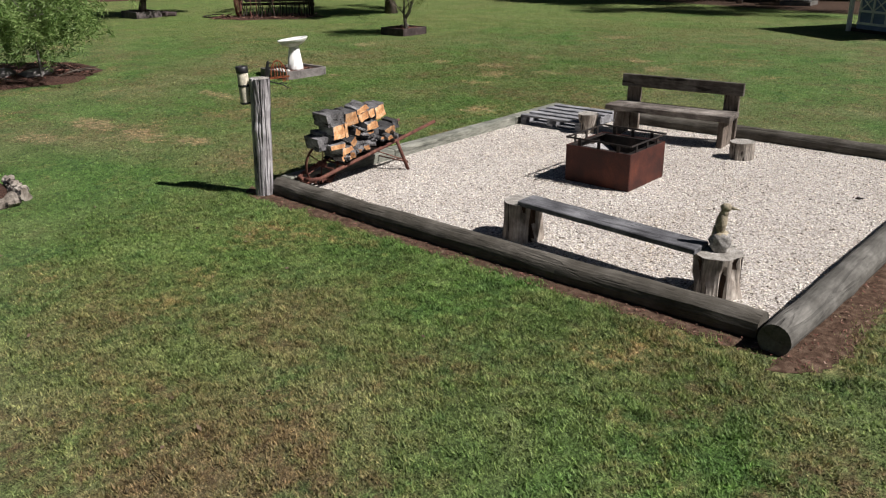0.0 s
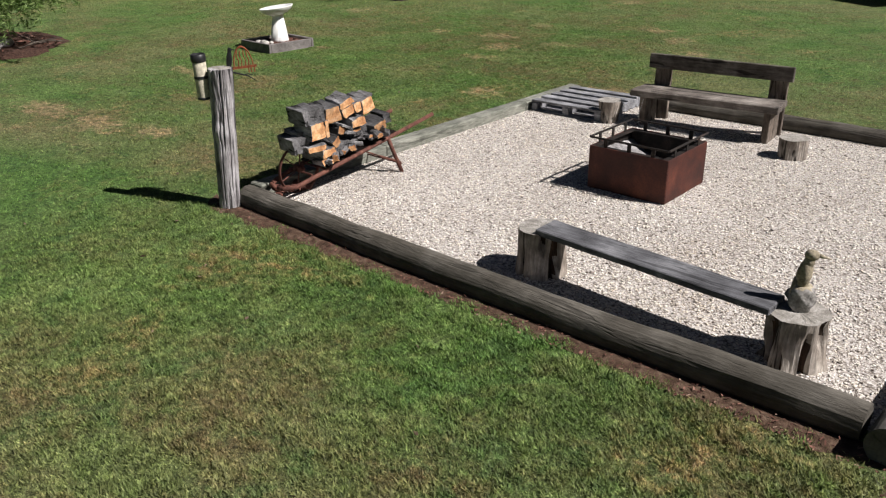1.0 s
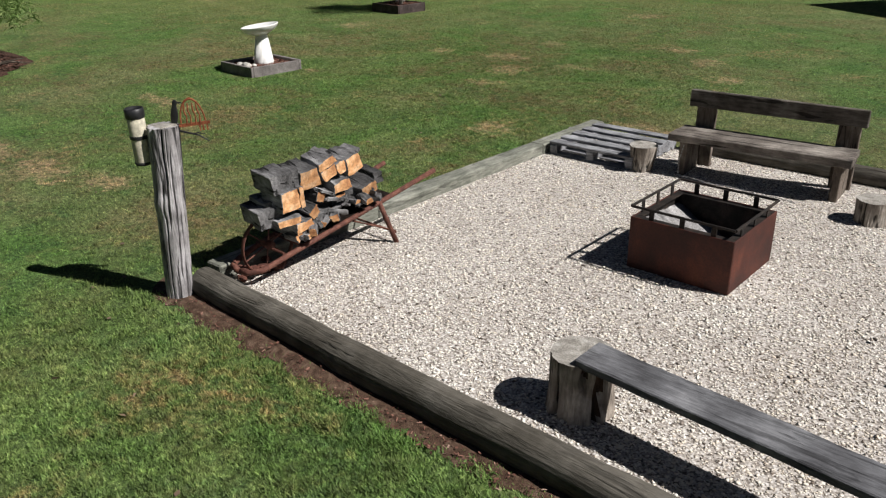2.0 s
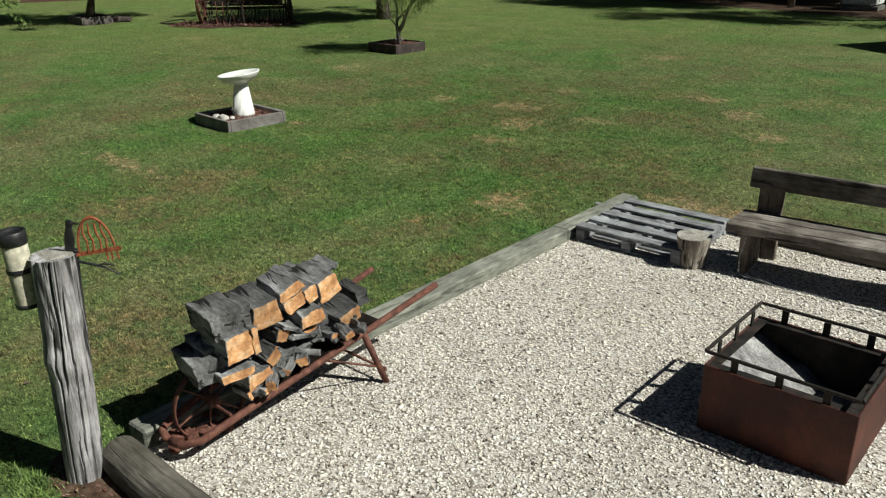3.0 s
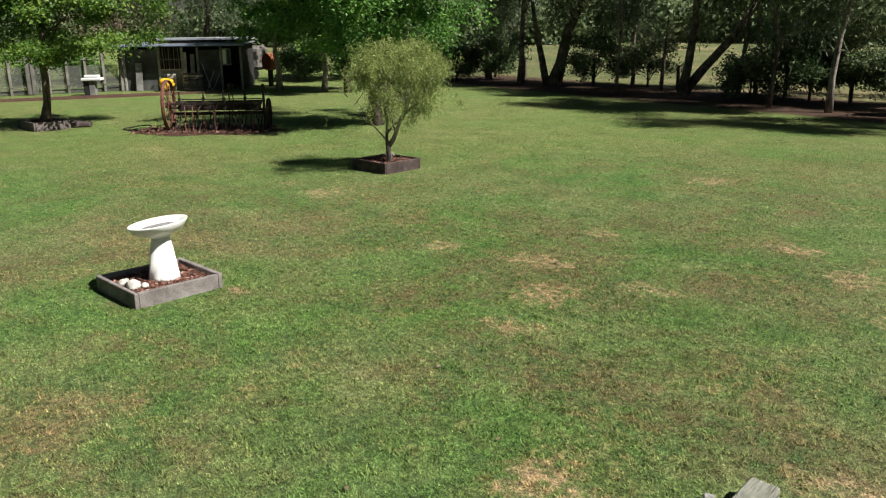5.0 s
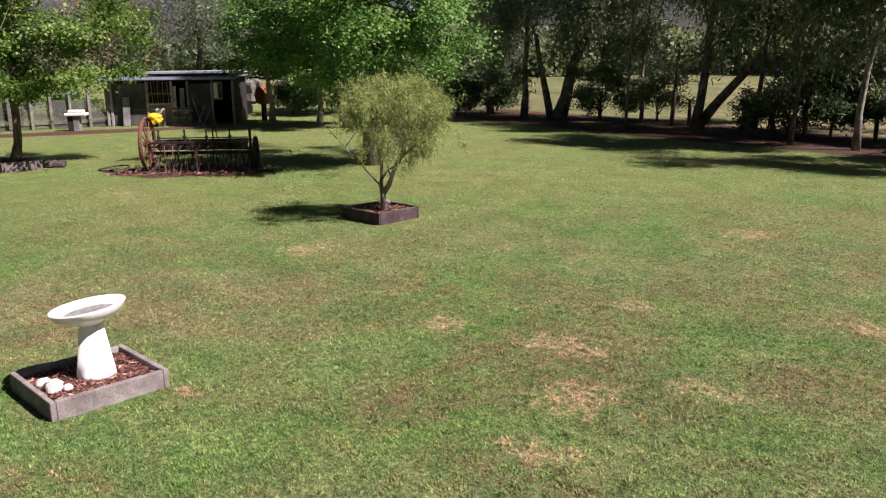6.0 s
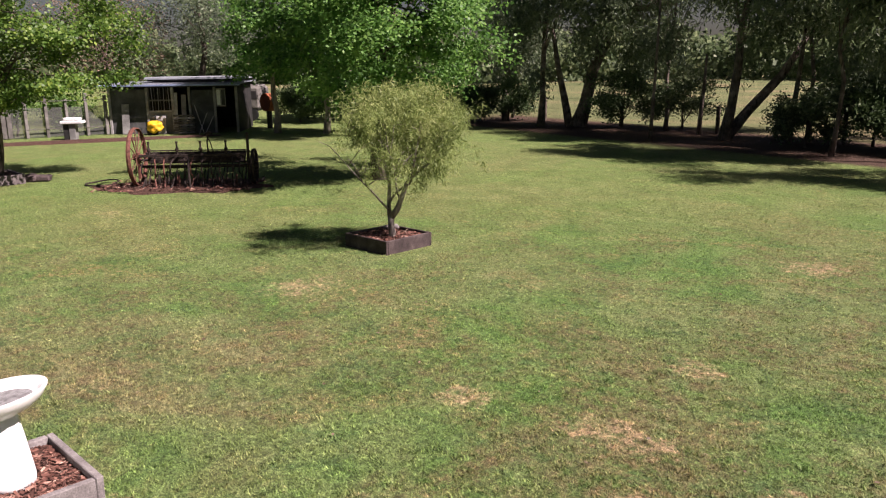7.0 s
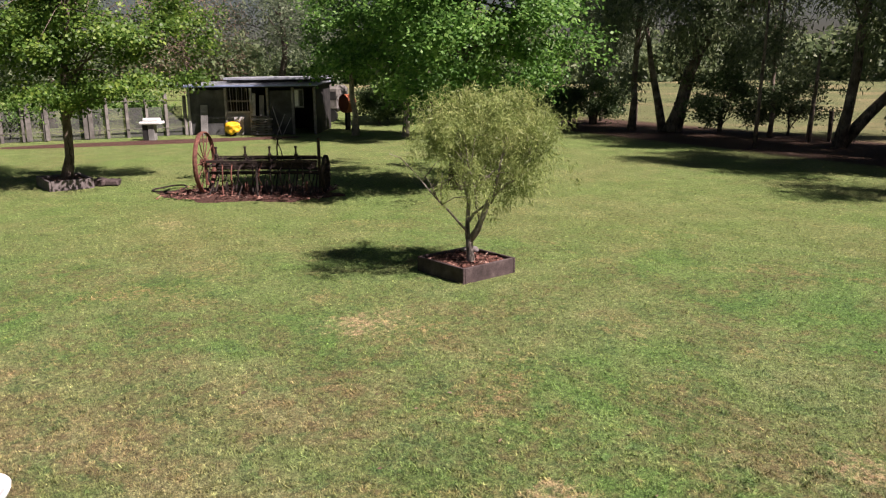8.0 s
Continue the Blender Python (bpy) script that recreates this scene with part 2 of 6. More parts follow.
BENCH_X = wood("brown_sleeper_x", 0, (0.070, 0.058, 0.050), (0.155, 0.136, 0.12), (0.29, 0.262, 0.235))
BENCH_Z = wood("brown_sleeper_z", 2, (0.075, 0.058, 0.046), (0.15, 0.122, 0.10), (0.27, 0.235, 0.20))
BARK_Z = wood("stump_bark", 2, (0.12, 0.098, 0.078), (0.28, 0.245, 0.21), (0.50, 0.46, 0.41), bump=1.0, crackle=1.0)
HOLLOW_BROWN = surface("hollow_brown", (0.018, 0.012, 0.009), (0.045, 0.028, 0.019), (0.10, 0.06, 0.04), 16, 90, stretch=(1, 1, 0.2), rough=0.9, bump=0.8)
ENDGRAIN = surface("grey_endgrain", (0.18, 0.165, 0.145), (0.32, 0.30, 0.27), (0.46, 0.44, 0.41), 14, 110, rough=0.9, bump=0.8)
FIREWOOD_GREY = wood("firewood_weathered", 0, (0.040, 0.038, 0.038), (0.145, 0.142, 0.145), (0.38, 0.376, 0.38), bump=1.0, vary=0.5, crackle=1.0, streak=0.9, pull=0.22)
FIREWOOD_CUT = surface("firewood_cut", (0.23, 0.085, 0.036), (0.50, 0.265, 0.120), (0.72, 0.52, 0.34), 7, 34, rough=0.85, bump=0.5, vary=0.3)
RUST_PIPE = surface("rusted_pipe", (0.060, 0.026, 0.020), (0.130, 0.052, 0.038), (0.21, 0.095, 0.065), 18, 140, rough=0.75, bump=0.5, metal=0.1)
CORTEN = surface("rusted_plate", (0.026, 0.0078, 0.0062), (0.064, 0.017, 0.011), (0.135, 0.038, 0.021), 3, 60, rough=0.62, bump=0.25, depth=0.003, metal=0.15, spec=0.4)
SOOT = surface("sooty_steel", (0.010, 0.009, 0.009), (0.024, 0.020, 0.018), (0.055, 0.040, 0.032), 8, 70, rough=0.7, bump=0.3, metal=0.3)
ASH = surface("ash", (0.10, 0.095, 0.095), (0.30, 0.29, 0.29), (0.50, 0.49, 0.49), 7, 60, rough=0.95, bump=0.9, depth=0.02)
RUST_BRIGHT = surface("rust_orange", (0.16, 0.045, 0.020), (0.27, 0.080, 0.035), (0.36, 0.13, 0.06), 20, 120, rough=0.8, metal=0.1)
BLACK_PLASTIC = surface("black_plastic", (0.010, 0.010, 0.011), (0.016, 0.016, 0.018), (0.028, 0.028, 0.030), 12, 90, rough=0.45, bump=0.1, spec=0.5)
CREAM = surface("cream_plastic", (0.54, 0.50, 0.39), (0.57, 0.53, 0.42), (0.60, 0.56, 0.45), 6, 30, rough=0.5, bump=0.1)
CERAMIC = Nodes("white_glazed_ceramic")
v_ = CERAMIC.coords()
CERAMIC = CERAMIC.done(CERAMIC.ramp(CERAMIC.noise(v_, 7, 5, 0.7), (0.3, (0.66, 0.65, 0.62)), (0.6, (0.80, 0.80, 0.79))), 0.4, 0, CERAMIC.bump(CERAMIC.noise(v_, 90, 2), 0.08, 0.003), 0.4)
# dull grey of the basin water, toned down for the bowl's shade
BASIN_SHADE = surface("basin_shade", (0.085, 0.083, 0.080), (0.20, 0.198, 0.195), (0.34, 0.338, 0.335), 18, 90, rough=0.5, bump=0.3)
BOX_BROWN = surface("dark_board", (0.030, 0.022, 0.021), (0.058, 0.042, 0.040), (0.10, 0.078, 0.074), 5, 70, rough=0.8, bump=0.4)
BOX_WARM = surface("faded_board", (0.075, 0.062, 0.060), (0.125, 0.106, 0.103), (0.19, 0.165, 0.16), 5, 70, rough=0.85, bump=0.4)
BOX_GREY = surface("grey_board", (0.12, 0.107, 0.103), (0.185, 0.168, 0.162), (0.27, 0.25, 0.24), 5, 70, rough=0.85, bump=0.5)
STONE = surface("pale_stone", (0.32, 0.30, 0.27), (0.50, 0.48, 0.44), (0.68, 0.66, 0.62), 9, 60, rough=0.9, bump=0.7)
STATUE_ROCK = surface("cast_rock", (0.12, 0.11, 0.10), (0.28, 0.265, 0.25), (0.48, 0.46, 0.44), 16, 80, rough=0.9, bump=0.7)
STATUE = surface("painted_concrete", (0.10, 0.082, 0.058), (0.32, 0.275, 0.195), (0.50, 0.45, 0.345), 15, 80, rough=0.85, bump=0.4)
BARK_GREY = wood("grey_bark", 2, (0.14, 0.12, 0.10), (0.25, 0.22, 0.19), (0.38, 0.35, 0.31), bump=1.0)
BARK_BROWN = wood("brown_bark", 2, (0.07, 0.052, 0.04), (0.14, 0.11, 0.085), (0.23, 0.19, 0.155), bump=1.0)
BARK_DARK = wood("dark_bark", 2, (0.045, 0.034, 0.027), (0.095, 0.075, 0.060), (0.17, 0.14, 0.12), bump=1.0)
LEAF_WILLOW = foliage("narrow_leaf", (0.100, 0.150, 0.038), (0.225, 0.290, 0.088), (0.40, 0.43, 0.17), 0.45)
LEAF_MAPLE = foliage("bright_leaf", (0.028, 0.066, 0.012), (0.085, 0.175, 0.028), (0.24, 0.33, 0.06), 0.48)
LEAF_DEEP = foliage("deep_green_leaf", (0.046, 0.108, 0.024), (0.112, 0.225, 0.050), (0.24, 0.37, 0.098), 0.5)
LEAF_MID = foliage("mid_green_leaf", (0.028, 0.084, 0.018), (0.092, 0.220, 0.044), (0.22, 0.38, 0.09), 0.5)
LEAF_GUM = foliage("gum_leaf", (0.038, 0.064, 0.028), (0.115, 0.165, 0.075), (0.30, 0.35, 0.18), 0.52)
LEAF_BLUE = foliage("grey_green_leaf", (0.050, 0.078, 0.044), (0.130, 0.175, 0.100), (0.26, 0.31, 0.19), 0.5)
LEAF_FERN = foliage("feathery_leaf", (0.07, 0.13, 0.032), (0.18, 0.28, 0.08), (0.34, 0.42, 0.17), 0.45)
LEAF_SHRUB = foliage("shrub_leaf", (0.036, 0.068, 0.025), (0.085, 0.140, 0.055), (0.17, 0.235, 0.095), 0.45)
LEAF_DRY = foliage("dry_leaf", (0.10, 0.065, 0.045), (0.17, 0.12, 0.085), (0.25, 0.18, 0.12), 0.2)
IRON_OLD = surface("old_iron", (0.014, 0.011, 0.010), (0.028, 0.020, 0.017), (0.060, 0.040, 0.033), 14, 90, rough=0.8, metal=0.2)
SHED_DARK = surface("dark_sheeting", (0.010, 0.010, 0.010), (0.019, 0.0185, 0.018), (0.036, 0.034, 0.032), 3, 50, rough=0.8)
SHADECLOTH = surface("grey_shadecloth", (0.030, 0.031, 0.031), (0.055, 0.057, 0.058), (0.105, 0.108, 0.108), 1.6, 45, rough=0.85)
PALE_TIMBER = surface("pale_weathered_timber", (0.16, 0.155, 0.148), (0.27, 0.265, 0.255), (0.40, 0.395, 0.385), 4, 60, rough=0.85, vary=0.3)
SHED_GREY = surface("grey_sheeting", (0.10, 0.099, 0.095), (0.17, 0.168, 0.163), (0.27, 0.267, 0.26), 2, 40, rough=0.75)
ROOF_STEEL = surface("roof_steel", (0.24, 0.26, 0.29), (0.34, 0.37, 0.41), (0.44, 0.47, 0.51), 2, 40, rough=0.5, metal=0.3)
FENCE_GREY = surface("grey_timber", (0.075, 0.070, 0.063), (0.125, 0.118, 0.107), (0.195, 0.184, 0.17), 4, 60, rough=0.9, vary=0.25)
WHITE_PAINT = surface("white_paint", (0.68, 0.68, 0.66), (0.76, 0.76, 0.74), (0.80, 0.80, 0.79), 3, 50, rough=0.6, bump=0.1)
BLUE_PAINT = surface("blue_grey_paint", (0.14, 0.18, 0.30), (0.18, 0.23, 0.37), (0.23, 0.28, 0.43), 3, 50, rough=0.6, bump=0.1)
YELLOW = surface("yellow_plastic", (0.62, 0.33, 0.015), (0.74, 0.42, 0.02), (0.80, 0.50, 0.04), 4, 50, rough=0.5, bump=0.1)
TANK_WHITE = surface("translucent_tank", (0.55, 0.56, 0.55), (0.64, 0.65, 0.64), (0.70, 0.71, 0.70), 2, 40, rough=0.5, bump=0.1)
GALV = surface("galvanised", (0.30, 0.30, 0.30), (0.40, 0.40, 0.40), (0.50, 0.50, 0.50), 9, 80, rough=0.45, metal=0.6)
k = Nodes("wire_netting")
v_ = k.coords()
NETTING = k.done((0.13, 0.135, 0.125), 0.6, 0.3, None, 0.3, 0.0, k.ramp(k.noise(v_, 40, 2), (0.36, 0.25), (0.5, 0.75)))


# ---- geometry helpers ----
def part(name, bm, material, parent=None, label="", smooth=False):
    """Links a bmesh as one mesh object under a thing or a part."""
    me = bpy.data.meshes.new(name)
    bm.to_mesh(me)
    bm.free()
    for m in material if isinstance(material, (list, tuple)) else [material]:
        me.materials.append(m)
    if smooth:
        for p in me.polygons:
            p.use_smooth = True
    ob = new(name, me)
    ob.parent = parent
    return tagged(ob, label) if label else ob


def thing(name, m, label, category, group=""):
    ob = new(name)
    ob.matrix_world = m
    ob.empty_display_size = 0.1
    return tagged(ob, label, category, group)


def put(bm, other):
    """Adds one bmesh to another."""
    me = bpy.data.meshes.new("tmp")
    other.to_mesh(me)
    other.free()
    bm.from_mesh(me)
    bpy.data.meshes.remove(me)
    return bm


def box(x0, x1, y0, y1, z0, z1, bevel=0.004, wear=0.0, m=None):
    bm = bmesh.new()
    bmesh.ops.create_cube(bm, size=1.0)
    for v in bm.verts:
        v.co = Vector(((x0 + x1) / 2 + v.co.x * (x1 - x0), (y0 + y1) / 2 + v.co.y * (y1 - y0), (z0 + z1) / 2 + v.co.z * (z1 - z0)))
        if wear:
            v.co += Vector((random.uniform(-wear, wear), random.uniform(-wear, wear), random.uniform(-wear, wear)))
    if bevel:
        bmesh.ops.bevel(bm, geom=bm.edges[:], offset=bevel, segments=1, affect="EDGES")
    if m is not None:
        bm.transform(m)
    return bm


def tube(points, radii, sides=10, bump=0.0, seed=0.0, caps=True, freq=6.0):
    """A round bar or limb through the points."""
    bm = bmesh.new()
    pts = [Vector(p) for p in points]
    if not isinstance(radii, (list, tuple)):
        radii = [radii] * len(pts)
    rings = []
    side = None
    for i, p in enumerate(pts):
        d = (pts[min(i + 1, len(pts) - 1)] - pts[max(i - 1, 0)]).normalized()
        if side is None:
            side = d.orthogonal().normalized()
        side = (side - d * side.dot(d)).normalized()
        up = d.cross(side)
        ring = []
        for j in range(sides):
            a = 2 * math.pi * j / sides
            way = side * math.cos(a) + up * math.sin(a)
            r = radii[i]
            if bump:
                q = p + way * r
                r += bump * (noise.noise(Vector((q.x * freq + seed, q.y * freq, q.z * freq))) + 0.5 * noise.noise(Vector((math.cos(a) * 5 + seed, math.sin(a) * 5, i * 0.15))))
            ring.append(bm.verts.new(p + way * r))
        rings.append(ring)
    for a, b in zip(rings, rings[1:]):
        for j in range(sides):
            bm.faces.new((a[j], a[(j + 1) % sides], b[(j + 1) % sides], b[j]))
    if caps:
        for ring, flip in ((rings[0], True), (rings[-1], False)):
            try:
                bm.faces.new(ring[::-1] if flip else ring)
            except ValueError:
                pass
    return bm


def line(a, b, n):
    a, b = Vector(a), Vector(b)
    return [a.lerp(b, i / (n - 1)) for i in range(n)]


def lathe(profile, sides=28):
    """Turns a profile of (radius, height) round the z axis."""
    bm = bmesh.new()
    rings = [[bm.verts.new((r * math.cos(2 * math.pi * j / sides), r * math.sin(2 * math.pi * j / sides), z)) for j in range(sides)] for r, z in profile]
    for a, b in zip(rings, rings[1:]):
        for j in range(sides):
            bm.faces.new((a[j], a[(j + 1) % sides], b[(j + 1) % sides], b[j]))
    bm.faces.new(rings[0][::-1])
    bm.faces.new(rings[-1])
    return bm


def blob(r, squash=(1, 1, 1), rough=0.25, seed=0.0, cuts=2):
    bm = bmesh.new()
    bmesh.ops.create_icosphere(bm, subdivisions=cuts, radius=1.0)
    for v in bm.verts:
        f = 1 + rough * noise.noise(v.co * 1.6 + Vector((seed, seed * 0.7, 0)))
        v.co = Vector((v.co.x * squash[0], v.co.y * squash[1], v.co.z * squash[2])) * r * f
    return bm


def mesh_of(name, verts, faces, material, parent=None, smooth=False):
    """A mesh object from numpy arrays of corners and faces."""
    me = bpy.data.meshes.new(name)
    nv, nf, per = len(verts), len(faces), faces.shape[1]
    me.vertices.add(nv)
    me.vertices.foreach_set("co", verts.astype(np.float32).ravel())
    me.loops.add(nf * per)
    me.loops.foreach_set("vertex_index", faces.astype(np.int32).ravel())
    me.polygons.add(nf)
    me.polygons.foreach_set("loop_start", np.arange(0, nf * per, per, dtype=np.int32))
    me.update(calc_edges=True)
    me.materials.append(material)
    ob = new(name, me)
    ob.parent = parent
    return ob


def patch(name, cx, cy, rx, ry, z, height, material, label, category="ground", wob=0.18, seed=0.0, kind="structure", n=64, turn=0.0):
    """A low mound with an uneven outline."""
    bm = bmesh.new()
    rings = []
    for f, h in ((1.0, 0.0), (0.93, 0.55), (0.75, 0.85), (0.4, 1.0), (0.05, 1.0)):
        ring = []
        for j in range(n):
            a = 2 * math.pi * j / n
            w = 1 + wob * noise.noise(Vector((math.cos(a) * 2.2 + seed, math.sin(a) * 2.2, seed))) + wob * 0.5 * noise.noise(Vector((math.cos(a) * 9 + seed, math.sin(a) * 9, 3)))
            x, y = rx * w * f * math.cos(a), ry * w * f * math.sin(a)
            ct, st = math.cos(turn), math.sin(turn)
            ring.append(bm.verts.new((cx + x * ct - y * st, cy + x * st + y * ct, z + height * h + (0.25 * height * noise.noise(Vector((x * 3, y * 3, seed))) if h > 0.5 else 0))))
        rings.append(ring)
    for a, b in zip(rings, rings[1:]):
        for j in range(n):
            bm.faces.new((a[j], a[(j + 1) % n], b[(j + 1) % n], b[j]))
    bm.faces.new(rings[-1])
    return tagged(part(name, bm, material, smooth=True), label, category, kind=kind)


def leaf_cloud(name, centres, spread, per, length, width, material, parent, rng, droop=0.0, flat=0.7, lay=0.0):
    """Many small leaves round the clump centres; droop pulls the leaves' tips down, lay spreads their blades to the sky."""
    n = len(centres) * per
    c = np.repeat(centres, per, axis=0) + rng.normal(0, 1, (n, 3)) * np.asarray(spread)
    d = rng.normal(0, 1, (n, 3))
    d[:, 2] = d[:, 2] * flat - droop
    d /= np.linalg.norm(d, axis=1)[:, None]
    up = rng.normal(0, 1, (n, 3))
    if lay:
        out = c - centres.mean(axis=0)
        out /= np.linalg.norm(out, axis=1)[:, None] + 1e-9
        up = up * (1 - lay) * 0.9 + lay * (out * 0.7 + np.array((0, 0, 1.0)))
        d = d - up * ((d * up).sum(axis=1) / (up * up).sum(axis=1))[:, None] * 0.85
        d /= np.linalg.norm(d, axis=1)[:, None]
    s = np.cross(d, up)
    s /= np.linalg.norm(s, axis=1)[:, None] + 1e-9
    ll = (length * rng.uniform(0.6, 1.3, n))[:, None]
    ww = (width * rng.uniform(0.7, 1.3, n))[:, None]
    verts = np.stack([c, c + d * ll * 0.45 + s * ww * 0.5, c + d * ll, c + d * ll * 0.45 - s * ww * 0.5], axis=1).reshape(-1, 3)
    verts[:, 2] = np.maximum(verts[:, 2], 0.02)
    faces = np.arange(n * 4).reshape(-1, 4)
    return mesh_of(name, verts, faces, material, parent)


def crown_points(rng, n, centre, radii, hollow=0.35, gaps=0.0, seed=0.0, lobes=0, lobe=0.2):
    """Clump centres in an uneven egg, more of them near its skin; with lobes, gathered round the ends of boughs."""
    if lobes:
        ends = crown_points(rng, lobes, centre, np.asarray(radii) * 0.88, hollow, gaps, seed)
        pick = ends[rng.integers(0, lobes, n)]
        return pick + rng.normal(0, 1, (n, 3)) * np.asarray(radii) * lobe * np.array((1, 1, 0.55)) * rng.uniform(0.5, 1.15, (n, 1))
    out = []
    while len(out) < n:
        p = rng.normal(0, 1, 3)
        p /= np.linalg.norm(p)
        r = rng.uniform(hollow, 1.0) ** 0.6
        lump = 1 + 0.30 * noise.noise(Vector(p * 2.2) + Vector((seed, 0, 0)))
        q = p * r * lump
        if gaps and noise.noise(Vector(q * 2.6) + Vector((0, seed, 4))) < gaps - 0.5:
            continue
        out.append(np.asarray(centre) + q * np.asarray(radii))
    return np.array(out)


def limbs(base, top, r0, tips, rng, bark_bump=0.15, sides=10, start=0.35, thin=0.26):
    """A tapered trunk, a little crooked, with limbs out to the tips."""
    base, top = Vector(base), Vector(top)
    trunk = line(base, top, 9)
    for i in range(1, 9):
        trunk[i] += Vector(rng.normal(0, 1, 3)) * (top - base).length * 0.010
    rad = [r0 * (1.35 if i == 0 else 1.0) * (1 - 0.75 * i / 8) for i in range(9)]
    bm = tube(trunk, rad, sides, bark_bump * r0, float(rng.uniform(0, 50)))
    for tip in tips:
        f = rng.uniform(start, 0.9)
        i = int(f * 8)
        a = trunk[i].lerp(trunk[min(i + 1, 8)], f * 8 - i)
        b = Vector(tip)
        mid = a.lerp(b, 0.5) + Vector((0, 0, 1)) * (b - a).length * 0.12 + Vector(rng.normal(0, 1, 3)) * (b - a).length * 0.05
        r = max(rad[i] * thin, 0.008)
        q = [a, a.lerp(mid, 0.5) + Vector(rng.normal(0, 1, 3)) * 0.02, mid, mid.lerp(b, 0.5), b]
        put(bm, tube(q, [r, r * 0.8, r * 0.6, r * 0.4, r * 0.2], 6))
    return bm


def tree(name, x, y, top, trunk_r, centre, radii, clumps, per, leaf, bark, material, label, seed, z0=0.0, lean=(0, 0), spread=0.3, droop=0.0, limb_n=14, hollow=0.35,
         gaps=0.0, category="tree", group="", start=0.35, lobes=0, lobe=0.2, flat=0.7):
    rng = np.random.default_rng(seed)
    ob = thing(name, pose(x, y, z0), label, category, group)
    pts = crown_points(rng, clumps, centre, radii, hollow, gaps, seed, lobes, lobe)
    pick = pts[rng.choice(len(pts), min(limb_n, len(pts)), replace=False)]
    part("trunk", limbs((0, 0, -0.05), (lean[0], lean[1], top), trunk_r, pick, rng, start=start), bark, ob, smooth=True)
    leaf_cloud("crown", pts, spread, per, leaf[0], leaf[1], material, ob, rng, droop, flat, 0.52 if flat < 0.6 else 0.35)
    return ob


# ---- ground ----
bm = bmesh.new()
bmesh.ops.create_grid(bm, x_segments=40, y_segments=40, size=700)
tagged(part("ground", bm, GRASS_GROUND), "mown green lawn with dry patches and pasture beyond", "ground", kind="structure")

# pit: the inside of the kerb
X0, X1, Y0, Y1 = -7.12, -1.62, 5.28, 10.68
rng = np.random.default_rng(3)
bm = box(X0 - 0.05, X1 + 0.05, Y0 - 0.05, Y1 + 0.05, -0.1, 0.018, 0)
tagged(part("gravel_bed", bm, GRAVEL_BED), "pale crushed stone bed inside the log kerb", "gravel", kind="structure")
N = 88000
px_, py_ = rng.uniform(X0 + 0.01, X1 - 0.01, N), rng.uniform(Y0 + 0.0, Y1, N)
size = rng.gamma(4.5, 0.00182, N).clip(0.004, 0.021)
octa = np.array([(1, 0, 0), (-1, 0, 0), (0, 1, 0), (0, -1, 0), (0, 0, 1), (0, 0, -1)], float)
vv = octa[None] * rng.uniform(0.55, 1.2, (N, 6, 1)) + rng.normal(0, 0.18, (N, 6, 3))
vv *= size[:, None, None] * np.array([1.2, 0.9, 0.36])
turn_ = rng.uniform(0, 2 * np.pi, N)
tilt_ = rng.normal(0, 0.27, N)
y2 = vv[..., 1] * np.cos(tilt_)[:, None] - vv[..., 2] * np.sin(tilt_)[:, None]
z2 = vv[..., 1] * np.sin(tilt_)[:, None] + vv[..., 2] * np.cos(tilt_)[:, None]
x2 = vv[..., 0] * np.cos(turn_)[:, None] - y2 * np.sin(turn_)[:, None]
y3 = vv[..., 0] * np.sin(turn_)[:, None] + y2 * np.cos(turn_)[:, None]
lift = rng.uniform(0.017, 0.022, N)
vv = np.stack([x2 + px_[:, None], y3 + py_[:, None], z2 + lift[:, None]], -1).reshape(-1, 3)
tri = np.array([(0, 2, 4), (2, 1, 4), (1, 3, 4), (3, 0, 4), (2, 0, 5), (1, 2, 5), (3, 1, 5), (0, 3, 5)])
ff = (tri[None] + 6 * np.arange(N)[:, None, None]).reshape(-1, 3)
tagged(mesh_of("gravel", vv, ff, GRAVEL), "cream and tan crushed stone gravel", "gravel", kind="stuff")


def soil_strip(name, a, b, w0, w1, label, seed):
    """Bare earth along the kerb, ragged on the lawn side."""
    a, b = Vector(a), Vector(b)
    d = (b - a).normalized()
    nrm = Vector((d.y, -d.x, 0))
    bm = bmesh.new()
    n = int((b - a).length / 0.05)
    rows = []
    for i in range(n + 1):
        p = a.lerp(b, i / n)
        w = w0 + (w1 - w0) * i / n
        w *= min(1.0, i / 8, (n - i) / 8) ** 0.5
        w *= 1 + 0.45 * noise.noise(Vector((i * 0.13, seed, 0))) + 0.3 * noise.noise(Vector((i * 0.6, seed, 5)))
        rows.append([bm.verts.new(p + nrm * w * f + Vector((0, 0, 0.004 + 0.012 * (1 - abs(2 * f - 1)) * (1 + noise.noise(Vector((i * 0.5, f * 4, seed))))))) for f in (0, 0.25, 0.5, 0.75, 1)])
    for r, s in zip(rows, rows[1:]):
        for j in range(4):
            bm.faces.new((r[j], r[j + 1], s[j + 1], s[j]))
    return tagged(part(name, bm, SOIL, smooth=True), label, "soil", kind="structure")


soil_strip("soil_strip_front", (-7.55, 5.12, 0), (-1.25, 5.10, 0), 0.27, 0.20, "bare reddish earth along the log kerb", 1.0)
soil_strip("soil_strip_side", (-1.5, 4.72, 0), (-1.5, 10.9, 0), 0.34, 0.34, "bare reddish earth along the side log kerb", 7.0)


